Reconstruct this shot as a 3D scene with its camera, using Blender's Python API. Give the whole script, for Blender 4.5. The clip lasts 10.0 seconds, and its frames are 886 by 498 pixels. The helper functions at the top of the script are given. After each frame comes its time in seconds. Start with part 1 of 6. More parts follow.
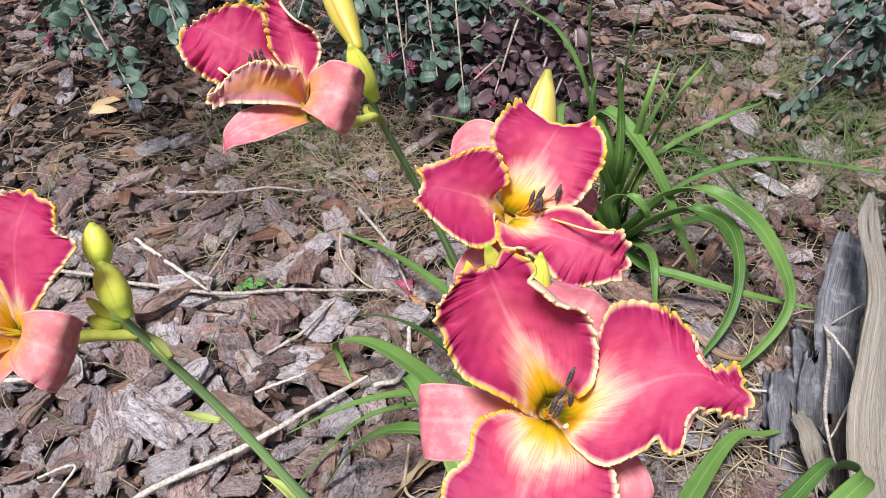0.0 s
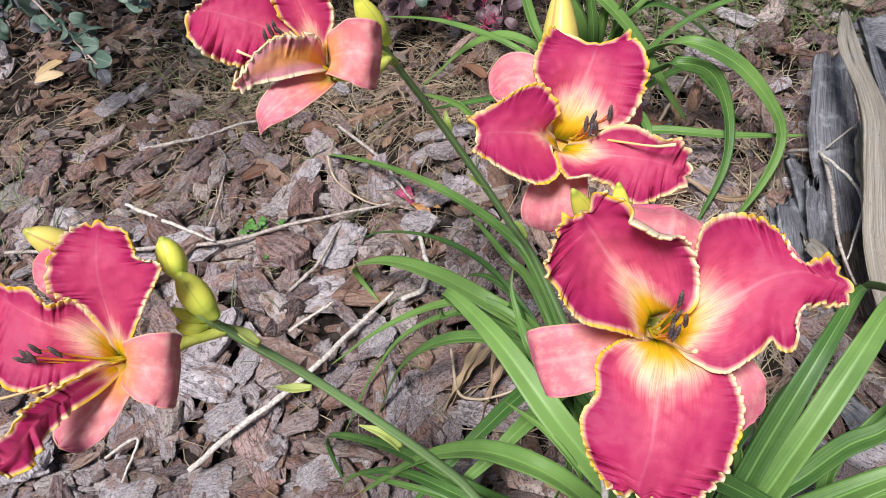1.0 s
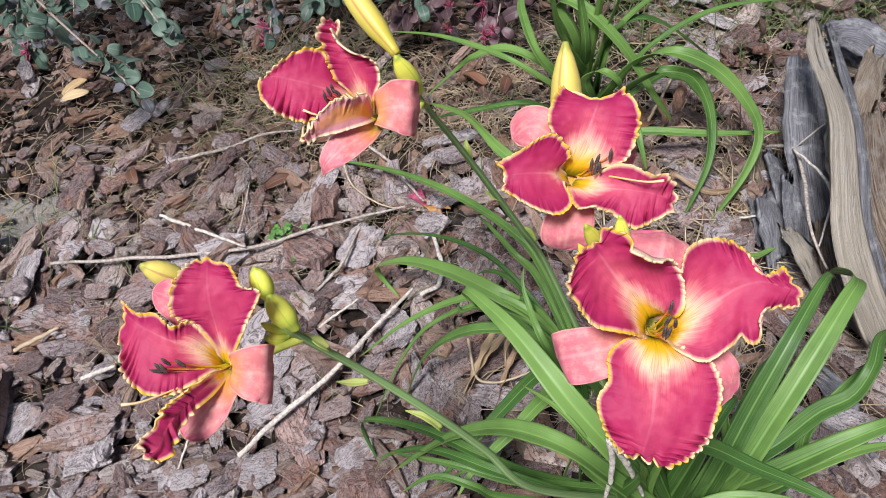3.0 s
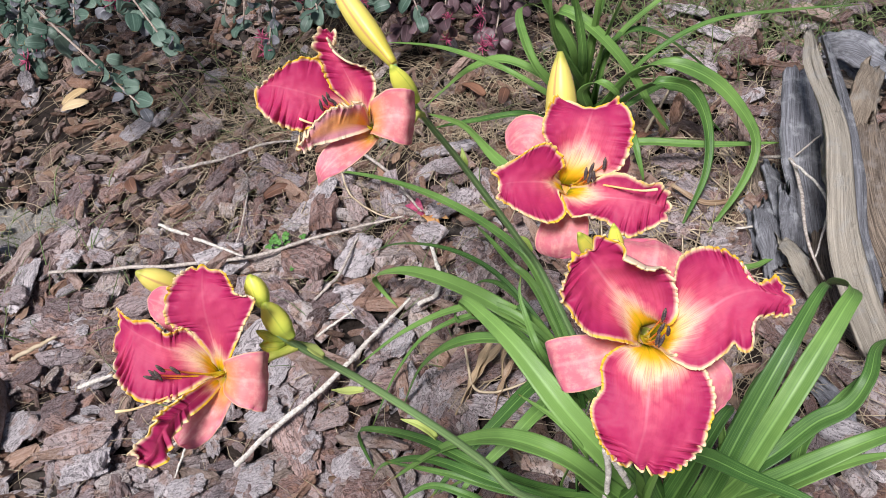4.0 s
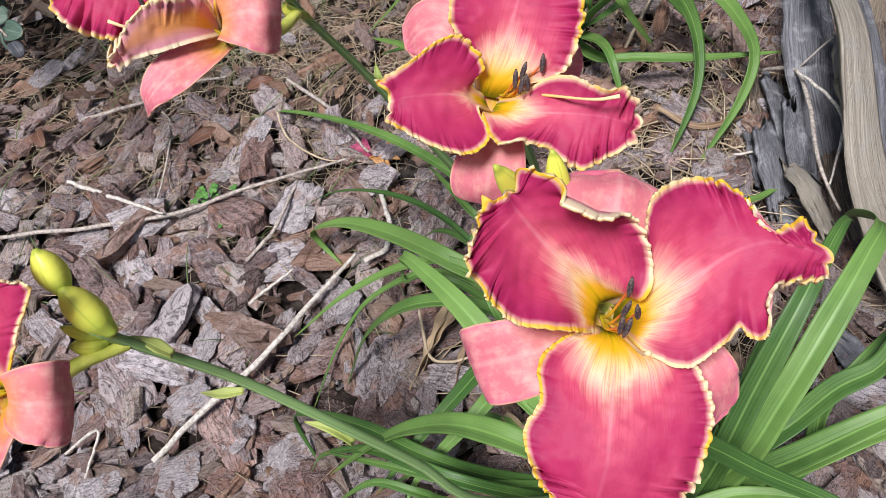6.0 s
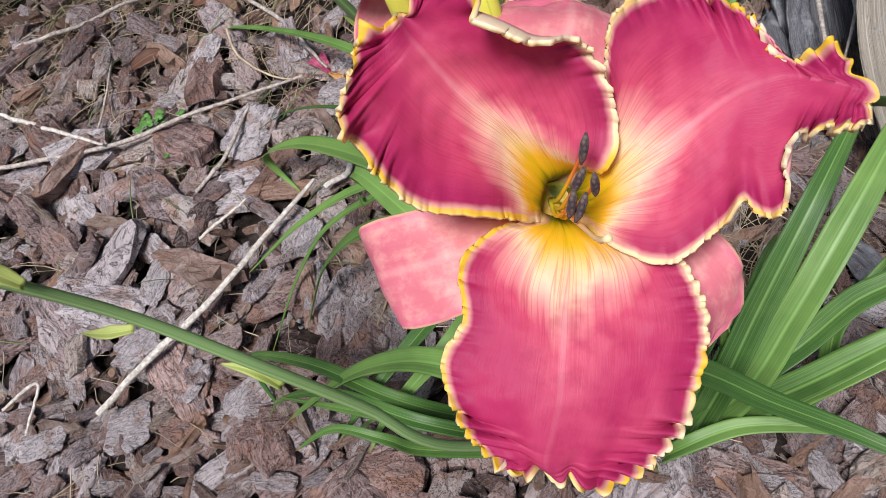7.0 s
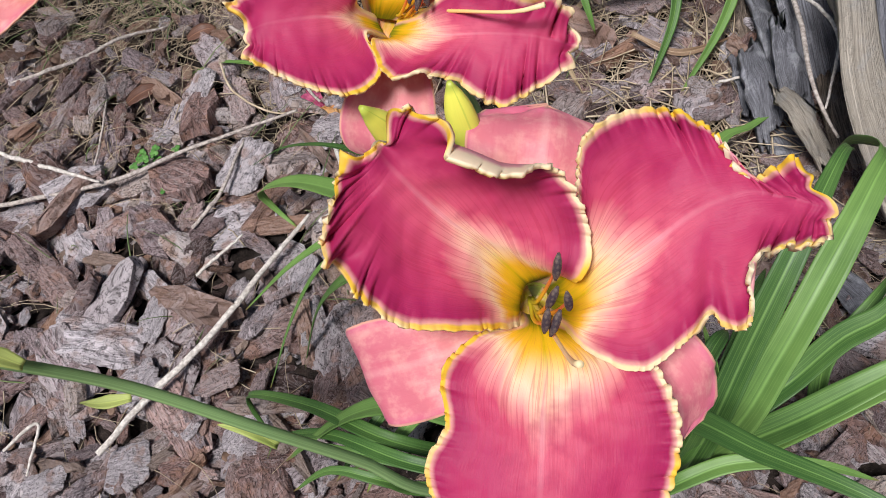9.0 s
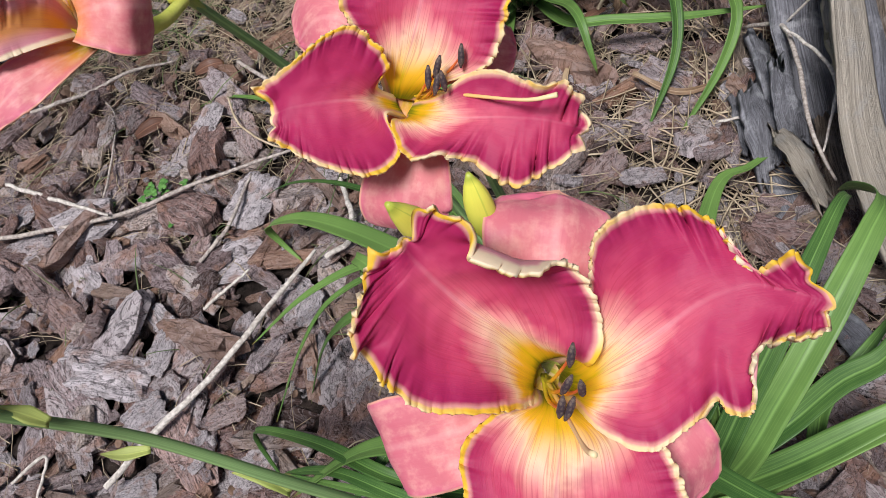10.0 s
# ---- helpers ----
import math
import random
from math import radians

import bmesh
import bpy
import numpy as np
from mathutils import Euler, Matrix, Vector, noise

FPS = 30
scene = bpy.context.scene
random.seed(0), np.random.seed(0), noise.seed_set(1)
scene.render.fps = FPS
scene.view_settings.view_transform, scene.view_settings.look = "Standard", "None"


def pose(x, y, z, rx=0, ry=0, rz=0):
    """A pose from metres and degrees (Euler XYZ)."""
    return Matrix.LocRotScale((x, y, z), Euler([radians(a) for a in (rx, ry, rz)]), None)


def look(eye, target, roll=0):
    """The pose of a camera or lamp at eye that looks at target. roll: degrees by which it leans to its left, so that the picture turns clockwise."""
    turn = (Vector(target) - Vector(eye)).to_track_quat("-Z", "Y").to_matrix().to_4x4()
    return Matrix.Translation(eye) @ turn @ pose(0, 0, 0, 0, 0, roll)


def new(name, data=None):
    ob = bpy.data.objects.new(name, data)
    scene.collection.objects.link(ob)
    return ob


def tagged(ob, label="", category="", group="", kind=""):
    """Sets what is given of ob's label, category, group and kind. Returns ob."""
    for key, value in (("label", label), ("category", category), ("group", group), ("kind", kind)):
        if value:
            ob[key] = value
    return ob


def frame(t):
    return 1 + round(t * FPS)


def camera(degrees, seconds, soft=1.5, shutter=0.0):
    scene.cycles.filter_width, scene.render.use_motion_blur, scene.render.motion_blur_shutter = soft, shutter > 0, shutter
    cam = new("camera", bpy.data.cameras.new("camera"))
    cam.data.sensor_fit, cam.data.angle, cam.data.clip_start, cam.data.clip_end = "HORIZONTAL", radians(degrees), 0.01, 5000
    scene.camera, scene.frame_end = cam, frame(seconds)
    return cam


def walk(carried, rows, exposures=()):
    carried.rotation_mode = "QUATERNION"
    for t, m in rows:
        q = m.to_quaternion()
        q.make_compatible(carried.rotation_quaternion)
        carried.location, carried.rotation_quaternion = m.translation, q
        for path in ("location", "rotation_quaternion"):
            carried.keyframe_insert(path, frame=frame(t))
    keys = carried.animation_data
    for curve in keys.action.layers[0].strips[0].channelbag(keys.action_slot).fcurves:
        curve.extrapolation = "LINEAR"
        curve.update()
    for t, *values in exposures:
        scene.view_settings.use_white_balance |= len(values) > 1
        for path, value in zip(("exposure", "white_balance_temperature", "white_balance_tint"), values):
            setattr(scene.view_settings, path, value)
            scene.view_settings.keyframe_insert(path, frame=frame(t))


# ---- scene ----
cam = camera(53.5, 10.0, 0.9)
PATH = [
    (0, (0.072, 0.045, 0.901), (-0.316, 1.5, -0.416), -1.6),
    (0.5, (0.045, 0.054, 0.902), (-0.342, 1.424, -0.503), -4.1),
    (1, (0.012, 0.057, 0.941), (-0.27, 1.322, -0.583), -11.9),
    (1.5, (-0.006, 0.047, 1.015), (-0.276, 1.296, -0.524), -14.0),
    (2, (-0.008, 0.008, 1.035), (-0.275, 1.233, -0.523), -14.3),
    (2.5, (-0.001, -0.003, 1.044), (-0.268, 1.216, -0.519), -14.0),
    (3, (0.0, 0.003, 1.051), (-0.266, 1.233, -0.504), -13.7),
    (4.5, (0.005, -0.001, 1.05), (-0.259, 1.252, -0.487), -13.3),
    (5, (0.003, 0.0, 1.045), (-0.259, 1.253, -0.492), -13.3),
    (5.5, (0.016, 0.037, 1.005), (-0.247, 1.276, -0.543), -13.9),
    (5.6, (0.022, 0.056, 0.985), (-0.239, 1.281, -0.574), -14.5),
    (6, (0.037, 0.116, 0.902), (-0.232, 1.263, -0.714), -17.0),
    (6.2, (0.042, 0.135, 0.865), (-0.228, 1.239, -0.781), -18.2),
    (7.3, (0.058, 0.156, 0.798), (-0.229, 1.189, -0.891), -21.4),
    (7.5, (0.062, 0.157, 0.797), (-0.221, 1.193, -0.89), -21.3),
    (8, (0.067, 0.156, 0.8), (-0.216, 1.197, -0.885), -21.7),
    (8.5, (0.064, 0.153, 0.807), (-0.219, 1.193, -0.877), -21.8),
    (9, (0.064, 0.174, 0.824), (-0.216, 1.22, -0.857), -21.7),
    (9.5, (0.064, 0.187, 0.84), (-0.212, 1.254, -0.829), -21.0),
    (10, (0.063, 0.184, 0.848), (-0.208, 1.263, -0.814), -20.7),
]
walk(cam, [(t, look(eye, target, roll)) for t, eye, target, roll in PATH], [(0, 0.62), (1, 0.49), (2.5, 0.44), (4.5, 0.54), (5.5, 0.54), (6.0, 0.42), (7.3, 0.31), (9, 0.25), (10, 0.18)])

# ---- light ----
world = bpy.data.worlds.new("sky")
scene.world = world
world.use_nodes = True
wn = world.node_tree.nodes
sky = wn.new("ShaderNodeTexSky")
sky.sky_type, sky.sun_disc = "NISHITA", False
sky.sun_elevation, sky.sun_rotation = radians(58), radians(200)
sky.air_density, sky.dust_density, sky.ozone_density = 1.0, 2.0, 1.0
wn["Background"].inputs["Strength"].default_value = 0.050
world.node_tree.links.new(sky.outputs["Color"], wn["Background"].inputs["Color"])
sun_data = bpy.data.lights.new("sun", "SUN")
sun_data.energy, sun_data.angle, sun_data.color = 4.25, radians(14), (0.985, 0.98, 1.0)
sun = new("sun", sun_data)
sun.matrix_basis = look((-0.5, -1.0, 4.0), (0.0, 0.7, 0.0))


# ---- materials ----
class Nodes:
    """A small writer for node materials."""

    def __init__(self, name):
        self.mat = bpy.data.materials.new(name)
        self.mat.use_nodes = True
        self.tree = self.mat.node_tree
        self.n, self.l = self.tree.nodes, self.tree.links
        self.bsdf = self.n["Principled BSDF"]
        self.out = self.n["Material Output"]

    def link(self, a, b):
        self.l.new(a, b)

    def put(self, socket, value):
        if isinstance(value, bpy.types.NodeSocket):
            self.l.new(value, socket)
        elif isinstance(value, tuple) and len(value) == 3 and socket.type == "RGBA":
            socket.default_value = (*value, 1)
        else:
            socket.default_value = value

    def coord(self, kind="Object"):
        return self.n.new("ShaderNodeTexCoord").outputs[kind]

    def attribute(self, name="pat"):
        a = self.n.new("ShaderNodeAttribute")
        a.attribute_name = name
        s = self.n.new("ShaderNodeSeparateColor")
        self.l.new(a.outputs["Color"], s.inputs[0])
        self.outer = a.outputs["Alpha"]
        return s.outputs[0], s.outputs[1], s.outputs[2]

    def math(self, op, a, b=0.0, clamp=False):
        m = self.n.new("ShaderNodeMath")
        m.operation, m.use_clamp = op, clamp
        self.put(m.inputs[0], a)
        self.put(m.inputs[1], b)
        return m.outputs[0]

    def vec(self, x, y, z=0.0):
        c = self.n.new("ShaderNodeCombineXYZ")
        for s, v in zip(c.inputs, (x, y, z)):
            self.put(s, v)
        return c.outputs[0]

    def noise(self, vector, scale=5.0, detail=4.0, rough=0.55, distort=0.0):
        t = self.n.new("ShaderNodeTexNoise")
        self.put(t.inputs["Vector"], vector)
        t.inputs["Scale"].default_value, t.inputs["Detail"].default_value = scale, detail
        t.inputs["Roughness"].default_value, t.inputs["Distortion"].default_value = rough, distort
        return t.outputs[0]

    def scaled(self, vector, x, y, z):
        m = self.n.new("ShaderNodeMapping")
        self.put(m.inputs["Vector"], vector)
        m.inputs["Scale"].default_value = (x, y, z)
        return m.outputs[0]

    def ramp(self, value, *stops):
        r = self.n.new("ShaderNodeValToRGB")
        while len(r.color_ramp.elements) < len(stops):
            r.color_ramp.elements.new(0.5)
        for e, (p, c) in zip(r.color_ramp.elements, stops):
            e.position = p
            e.color = (*c, 1) if isinstance(c, tuple) else (c, c, c, 1)
        self.put(r.inputs[0], value)
        return r.outputs[0]

    def mix(self, fac, a, b, blend="MIX"):
        m = self.n.new("ShaderNodeMix")
        m.data_type, m.blend_type = "RGBA", blend
        self.put(m.inputs[0], fac)
        self.put(m.inputs[6], a)
        self.put(m.inputs[7], b)
        return m.outputs[2]

    def between(self, value, lo, hi):
        m = self.n.new("ShaderNodeMapRange")
        m.interpolation_type = "SMOOTHSTEP"
        self.put(m.inputs["Value"], value)
        m.inputs["From Min"].default_value, m.inputs["From Max"].default_value = lo, hi
        return m.outputs[0]

    def bump(self, height, strength=0.3, distance=0.002):
        b = self.n.new("ShaderNodeBump")
        b.inputs["Strength"].default_value, b.inputs["Distance"].default_value = strength, distance
        self.put(b.inputs["Height"], height)
        self.l.new(b.outputs[0], self.bsdf.inputs["Normal"])

    def random(self, per_object):
        if per_object:
            return self.n.new("ShaderNodeObjectInfo").outputs["Random"]
        return self.n.new("ShaderNodeNewGeometry").outputs["Random Per Island"]

    def finish(self, colour, rough=0.6, translucent=0.0, specular=0.4, sheen=0.0):
        self.put(self.bsdf.inputs["Base Color"], colour)
        self.put(self.bsdf.inputs["Roughness"], rough)
        self.bsdf.inputs["Specular IOR Level"].default_value = specular
        self.bsdf.inputs["Sheen Weight"].default_value = sheen
        if translucent:
            t = self.n.new("ShaderNodeBsdfTranslucent")
            self.put(t.inputs["Color"], colour)
            m = self.n.new("ShaderNodeMixShader")
            m.inputs[0].default_value = translucent
            self.l.new(self.bsdf.outputs[0], m.inputs[1])
            self.l.new(t.outputs[0], m.inputs[2])
            self.l.new(m.outputs[0], self.out.inputs["Surface"])
        return self.mat


def petal_material():
    k = Nodes("petal")
    r, v, e = k.attribute()
    rays = k.noise(k.vec(k.math("MULTIPLY", v, 13.0), k.math("MULTIPLY", r, 0.8)), 1.0, 2.0)
    jit = k.math("MULTIPLY", k.math("SUBTRACT", rays, 0.5), 0.22)
    mid = k.math("ABSOLUTE", k.math("SUBTRACT", v, 0.5))
    reach = k.math("SUBTRACT", k.math("ADD", r, jit), k.math("MULTIPLY", k.math("MULTIPLY", k.math("SUBTRACT", 0.23, mid), 0.62), k.between(r, 0.22, 0.42)))
    # innermost stops: olive throat, with the hole's shade added to the colour
    col = k.ramp(reach, (0.04, (0.12, 0.13, 0.004)), (0.14, (0.27, 0.26, 0.006)), (0.215, (0.72, 0.48, 0.010)), (0.30, (0.92, 0.53, 0.030)),
                 (0.395, (0.95, 0.68, 0.42)), (0.480, (0.86, 0.36, 0.33)), (0.575, (0.60, 0.068, 0.146)), (0.77, (0.48, 0.032, 0.122)))
    flush = k.math("MULTIPLY", k.between(r, 0.29, 0.42), k.math("SUBTRACT", 1.0, k.between(k.math("ADD", r, jit), 0.47, 0.60)))
    col = k.mix(k.math("MULTIPLY", k.math("MULTIPLY", flush, k.math("SUBTRACT", 1.0, k.between(mid, 0.04, 0.20))), 0.55), col, (0.97, 0.84, 0.58))
    limb = k.between(r, 0.34, 0.56)
    soft = k.noise(k.coord(), 42.0, 4.0)
    col = k.mix(k.math("MULTIPLY", k.math("MULTIPLY", k.between(soft, 0.42, 0.72), 0.34), limb), col, (0.69, 0.120, 0.205))
    heart = k.math("MULTIPLY", k.math("SUBTRACT", 1.0, k.between(mid, 0.03, 0.24)), k.math("SUBTRACT", 0.32, k.math("MULTIPLY", k.between(r, 0.6, 1.05), 0.24)))
    col = k.mix(k.math("MULTIPLY", heart, limb), col, (0.80, 0.185, 0.252))
    low = k.noise(k.coord(), 95.0, 3.0)
    col = k.mix(k.math("MULTIPLY", k.math("MULTIPLY", k.between(low, 0.50, 0.72), 0.42), limb), col, (0.40, 0.016, 0.090))
    veins = k.noise(k.vec(k.math("MULTIPLY", v, 34.0), k.math("MULTIPLY", r, 1.4)), 1.0, 1.0)
    thin = k.math("SUBTRACT", 1.0, k.between(k.math("ABSOLUTE", k.math("SUBTRACT", veins, 0.5)), 0.006, 0.05))
    zone = k.math("MULTIPLY", k.between(r, 0.24, 0.40), k.math("SUBTRACT", 1.0, k.between(r, 0.52, 0.80)))
    col = k.mix(k.math("MULTIPLY", thin, k.math("ADD", 0.13, k.math("MULTIPLY", zone, 0.22))), col, (0.46, 0.030, 0.080))
    rib = k.math("SUBTRACT", 1.0, k.between(mid, 0.001, 0.022))
    col = k.mix(k.math("MULTIPLY", rib, k.math("MULTIPLY", k.between(r, 0.32, 0.50), k.math("SUBTRACT", 0.32, k.math("MULTIPLY", k.between(r, 0.62, 0.95), 0.24)))), col, (0.86, 0.40, 0.48))
    wob = k.noise(k.coord(), 260.0, 2.0)
    ed = k.math("ADD", e, k.math("MULTIPLY", k.math("SUBTRACT", wob, 0.5), 0.08))
    outer = k.between(r, 0.34, 0.52)
    dark = k.math("MULTIPLY", k.math("SUBTRACT", 1.0, k.between(ed, 0.30, 1.25)), outer)
    col = k.mix(k.math("MULTIPLY", dark, 0.58), col, (0.33, 0.010, 0.088))
    pale = k.math("SUBTRACT", 1.0, k.between(ed, 0.15, 0.34))
    col = k.mix(k.math("MULTIPLY", pale, 0.80), col, (0.84, 0.44, 0.38))
    gold = k.mix(k.between(k.noise(k.coord(), 40.0, 2.0), 0.42, 0.64), (0.88, 0.56, 0.050), (0.93, 0.76, 0.48))
    col = k.mix(k.math("SUBTRACT", 1.0, k.between(ed, 0.10, 0.19)), col, gold)
    rear = k.ramp(r, (0.0, (0.46, 0.42, 0.03)), (0.20, (0.86, 0.42, 0.06)), (0.8, (0.84, 0.36, 0.17)))
    rear = k.mix(k.between(k.math("SUBTRACT", 1.25, e), 0.2, 0.9), rear, (0.78, 0.34, 0.39))
    rear = k.mix(k.math("MULTIPLY", thin, 0.18), rear, (0.60, 0.11, 0.17))
    rear = k.mix(k.math("MULTIPLY", k.between(soft, 0.45, 0.7), 0.3), rear, (0.88, 0.50, 0.46))
    rear = k.mix(k.math("SUBTRACT", 1.0, k.between(ed, 0.14, 0.30)), rear, (0.93, 0.78, 0.56))
    col = k.mix(k.math("SUBTRACT", 1.0, k.outer), col, rear)
    fine = k.noise(k.vec(k.math("MULTIPLY", v, 150.0), k.math("MULTIPLY", r, 12.0)), 1.0, 2.0)
    k.bump(k.math("ADD", fine, k.math("MULTIPLY", k.noise(k.coord(), 420.0, 3.0), 0.9)), 0.20, 0.0006)
    return k.finish(col, 0.52, 0.30, 0.20, 0.0)


def sepal_material():
    k = Nodes("sepal")
    r, v, e = k.attribute()
    lines = k.noise(k.vec(k.math("MULTIPLY", v, 30.0), k.math("MULTIPLY", r, 2.0)), 1.0, 3.0)
    cross = k.noise(k.vec(k.math("MULTIPLY", v, 5.0), k.math("MULTIPLY", r, 9.0), 7.0), 1.0, 4.0, 0.6)
    col = k.ramp(r, (0.0, (0.35, 0.34, 0.02)), (0.13, (0.84, 0.42, 0.03)), (0.23, (0.82, 0.31, 0.14)), (0.34, (0.71, 0.225, 0.215)), (0.55, (0.67, 0.190, 0.230)), (0.85, (0.62, 0.150, 0.215)))
    col = k.mix(k.math("MULTIPLY", k.between(lines, 0.5, 0.75), 0.25), col, (0.62, 0.11, 0.17))
    col = k.mix(k.math("MULTIPLY", k.between(cross, 0.42, 0.72), 0.50), col, (0.88, 0.52, 0.43))
    rib = k.math("SUBTRACT", 1.0, k.between(k.math("ABSOLUTE", k.math("SUBTRACT", v, 0.5)), 0.01, 0.05))
    col = k.mix(k.math("MULTIPLY", rib, 0.18), col, (0.90, 0.56, 0.52))
    rim = k.math("SUBTRACT", 1.0, k.between(k.math("ADD", e, k.math("MULTIPLY", k.math("SUBTRACT", cross, 0.5), 0.3)), 0.10, 0.45))
    col = k.mix(k.math("MULTIPLY", rim, 0.45), col, (0.66, 0.14, 0.26))
    col = k.mix(k.math("MULTIPLY", k.math("SUBTRACT", 1.0, k.between(e, 0.03, 0.12)), 0.7), col, (0.88, 0.52, 0.34))
    k.bump(k.math("ADD", lines, k.math("ADD", cross, k.noise(k.coord(), 400.0, 3.0))), 0.2, 0.0006)
    return k.finish(col, 0.48, 0.25, 0.3, 0.05)


def bud_material(name, low, high, stripe=None, broad=0.16):
    k = Nodes(name)
    r, v, e = k.attribute()
    soft = k.noise(k.coord(), 90.0, 3.0)
    col = k.mix(k.between(k.math("ADD", r, k.math("MULTIPLY", k.math("SUBTRACT", soft, 0.5), 0.3)), 0.1, 0.75), low, high)
    seam = k.math("ABSOLUTE", k.math("SINE", k.math("ADD", k.math("MULTIPLY", v, 9.42), 0.9)))
    col = k.mix(k.math("MULTIPLY", k.math("SUBTRACT", 1.0, k.between(seam, 0.03, broad)), 0.6), col, stripe or tuple(c * 0.55 for c in low))
    col = k.mix(k.math("MULTIPLY", k.between(r, 0.88, 0.97), 0.6), col, (0.16, 0.26, 0.03))
    fine = k.noise(k.vec(k.math("MULTIPLY", v, 60.0), k.math("MULTIPLY", r, 3.0)), 1.0, 2.0)
    col = k.mix(k.math("MULTIPLY", fine, 0.25), col, low)
    k.bump(fine, 0.15, 0.0005)
    return k.finish(col, 0.4, 0.15, 0.4)


def leaf_material(name, dark, light, seed_scale=1.0):
    k = Nodes(name)
    r, v, e = k.attribute()
    rnd = k.random(True)
    streak = k.noise(k.vec(k.math("MULTIPLY", v, 34.0), k.math("MULTIPLY", r, 1.5), rnd), 1.0, 3.0)
    patch = k.noise(k.coord(), 18.0, 3.0)
    col = k.mix(k.between(k.math("ADD", k.math("MULTIPLY", patch, 0.6), k.math("MULTIPLY", rnd, 0.5)), 0.25, 0.85), dark, light)
    col = k.mix(k.math("MULTIPLY", k.between(streak, 0.45, 0.66), 0.28), col, tuple(min(1, c * 1.5) for c in light))
    rib = k.math("SUBTRACT", 1.0, k.between(k.math("ABSOLUTE", k.math("SUBTRACT", v, 0.5)), 0.01, 0.06))
    col = k.mix(k.math("MULTIPLY", rib, 0.35), col, tuple(min(1, c * 1.7) for c in light))
    tip = k.between(k.math("ADD", r, k.math("MULTIPLY", k.noise(k.coord(), 120.0), 0.06)), 1.0, 1.035)
    col = k.mix(k.math("MULTIPLY", tip, 0.8), col, (0.36, 0.22, 0.08))
    k.bump(streak, 0.3, 0.0008)
    return k.finish(col, 0.44, 0.20, 0.36)


def plain_material(name, a, b, scale=80.0, rough=0.6, translucent=0.0, stretch=(1, 1, 1), strength=0.4, distance=0.001, per=None):
    k = Nodes(name)
    n = k.noise(k.scaled(k.coord(), *stretch), scale, 5.0, 0.6)
    f = k.between(n, 0.3, 0.7)
    if per is not None:
        f = k.math("ADD", k.math("MULTIPLY", f, 0.5), k.math("MULTIPLY", k.random(per), 0.5))
    col = k.mix(f, a, b)
    k.bump(n, strength, distance)
    return k.finish(col, rough, translucent)


def filament_material():
    k = Nodes("filament")
    r, v, e = k.attribute()
    col = k.ramp(r, (0.0, (0.55, 0.50, 0.03)), (0.5, (0.85, 0.50, 0.03)), (0.8, (0.80, 0.20, 0.05)), (1.0, (0.60, 0.10, 0.05)))
    return k.finish(col, 0.45, 0.2)


def style_material():
    k = Nodes("style")
    r, v, e = k.attribute()
    col = k.ramp(r, (0.0, (0.75, 0.55, 0.05)), (0.5, (0.88, 0.55, 0.20)), (1.0, (0.90, 0.72, 0.42)))
    return k.finish(col, 0.45, 0.2)


def anther_material():
    k = Nodes("anther")
    r, v, e = k.attribute()
    seam = k.math("ABSOLUTE", k.math("SUBTRACT", v, 0.5))
    n = k.noise(k.coord(), 900.0, 3.0)
    col = k.mix(k.between(n, 0.35, 0.7), (0.035, 0.022, 0.030), (0.13, 0.09, 0.07))
    col = k.mix(k.math("MULTIPLY", k.math("SUBTRACT", 1.0, k.between(seam, 0.02, 0.08)), 0.6), col, (0.40, 0.28, 0.12))
    k.bump(n, 0.5, 0.0004)
    return k.finish(col, 0.7)


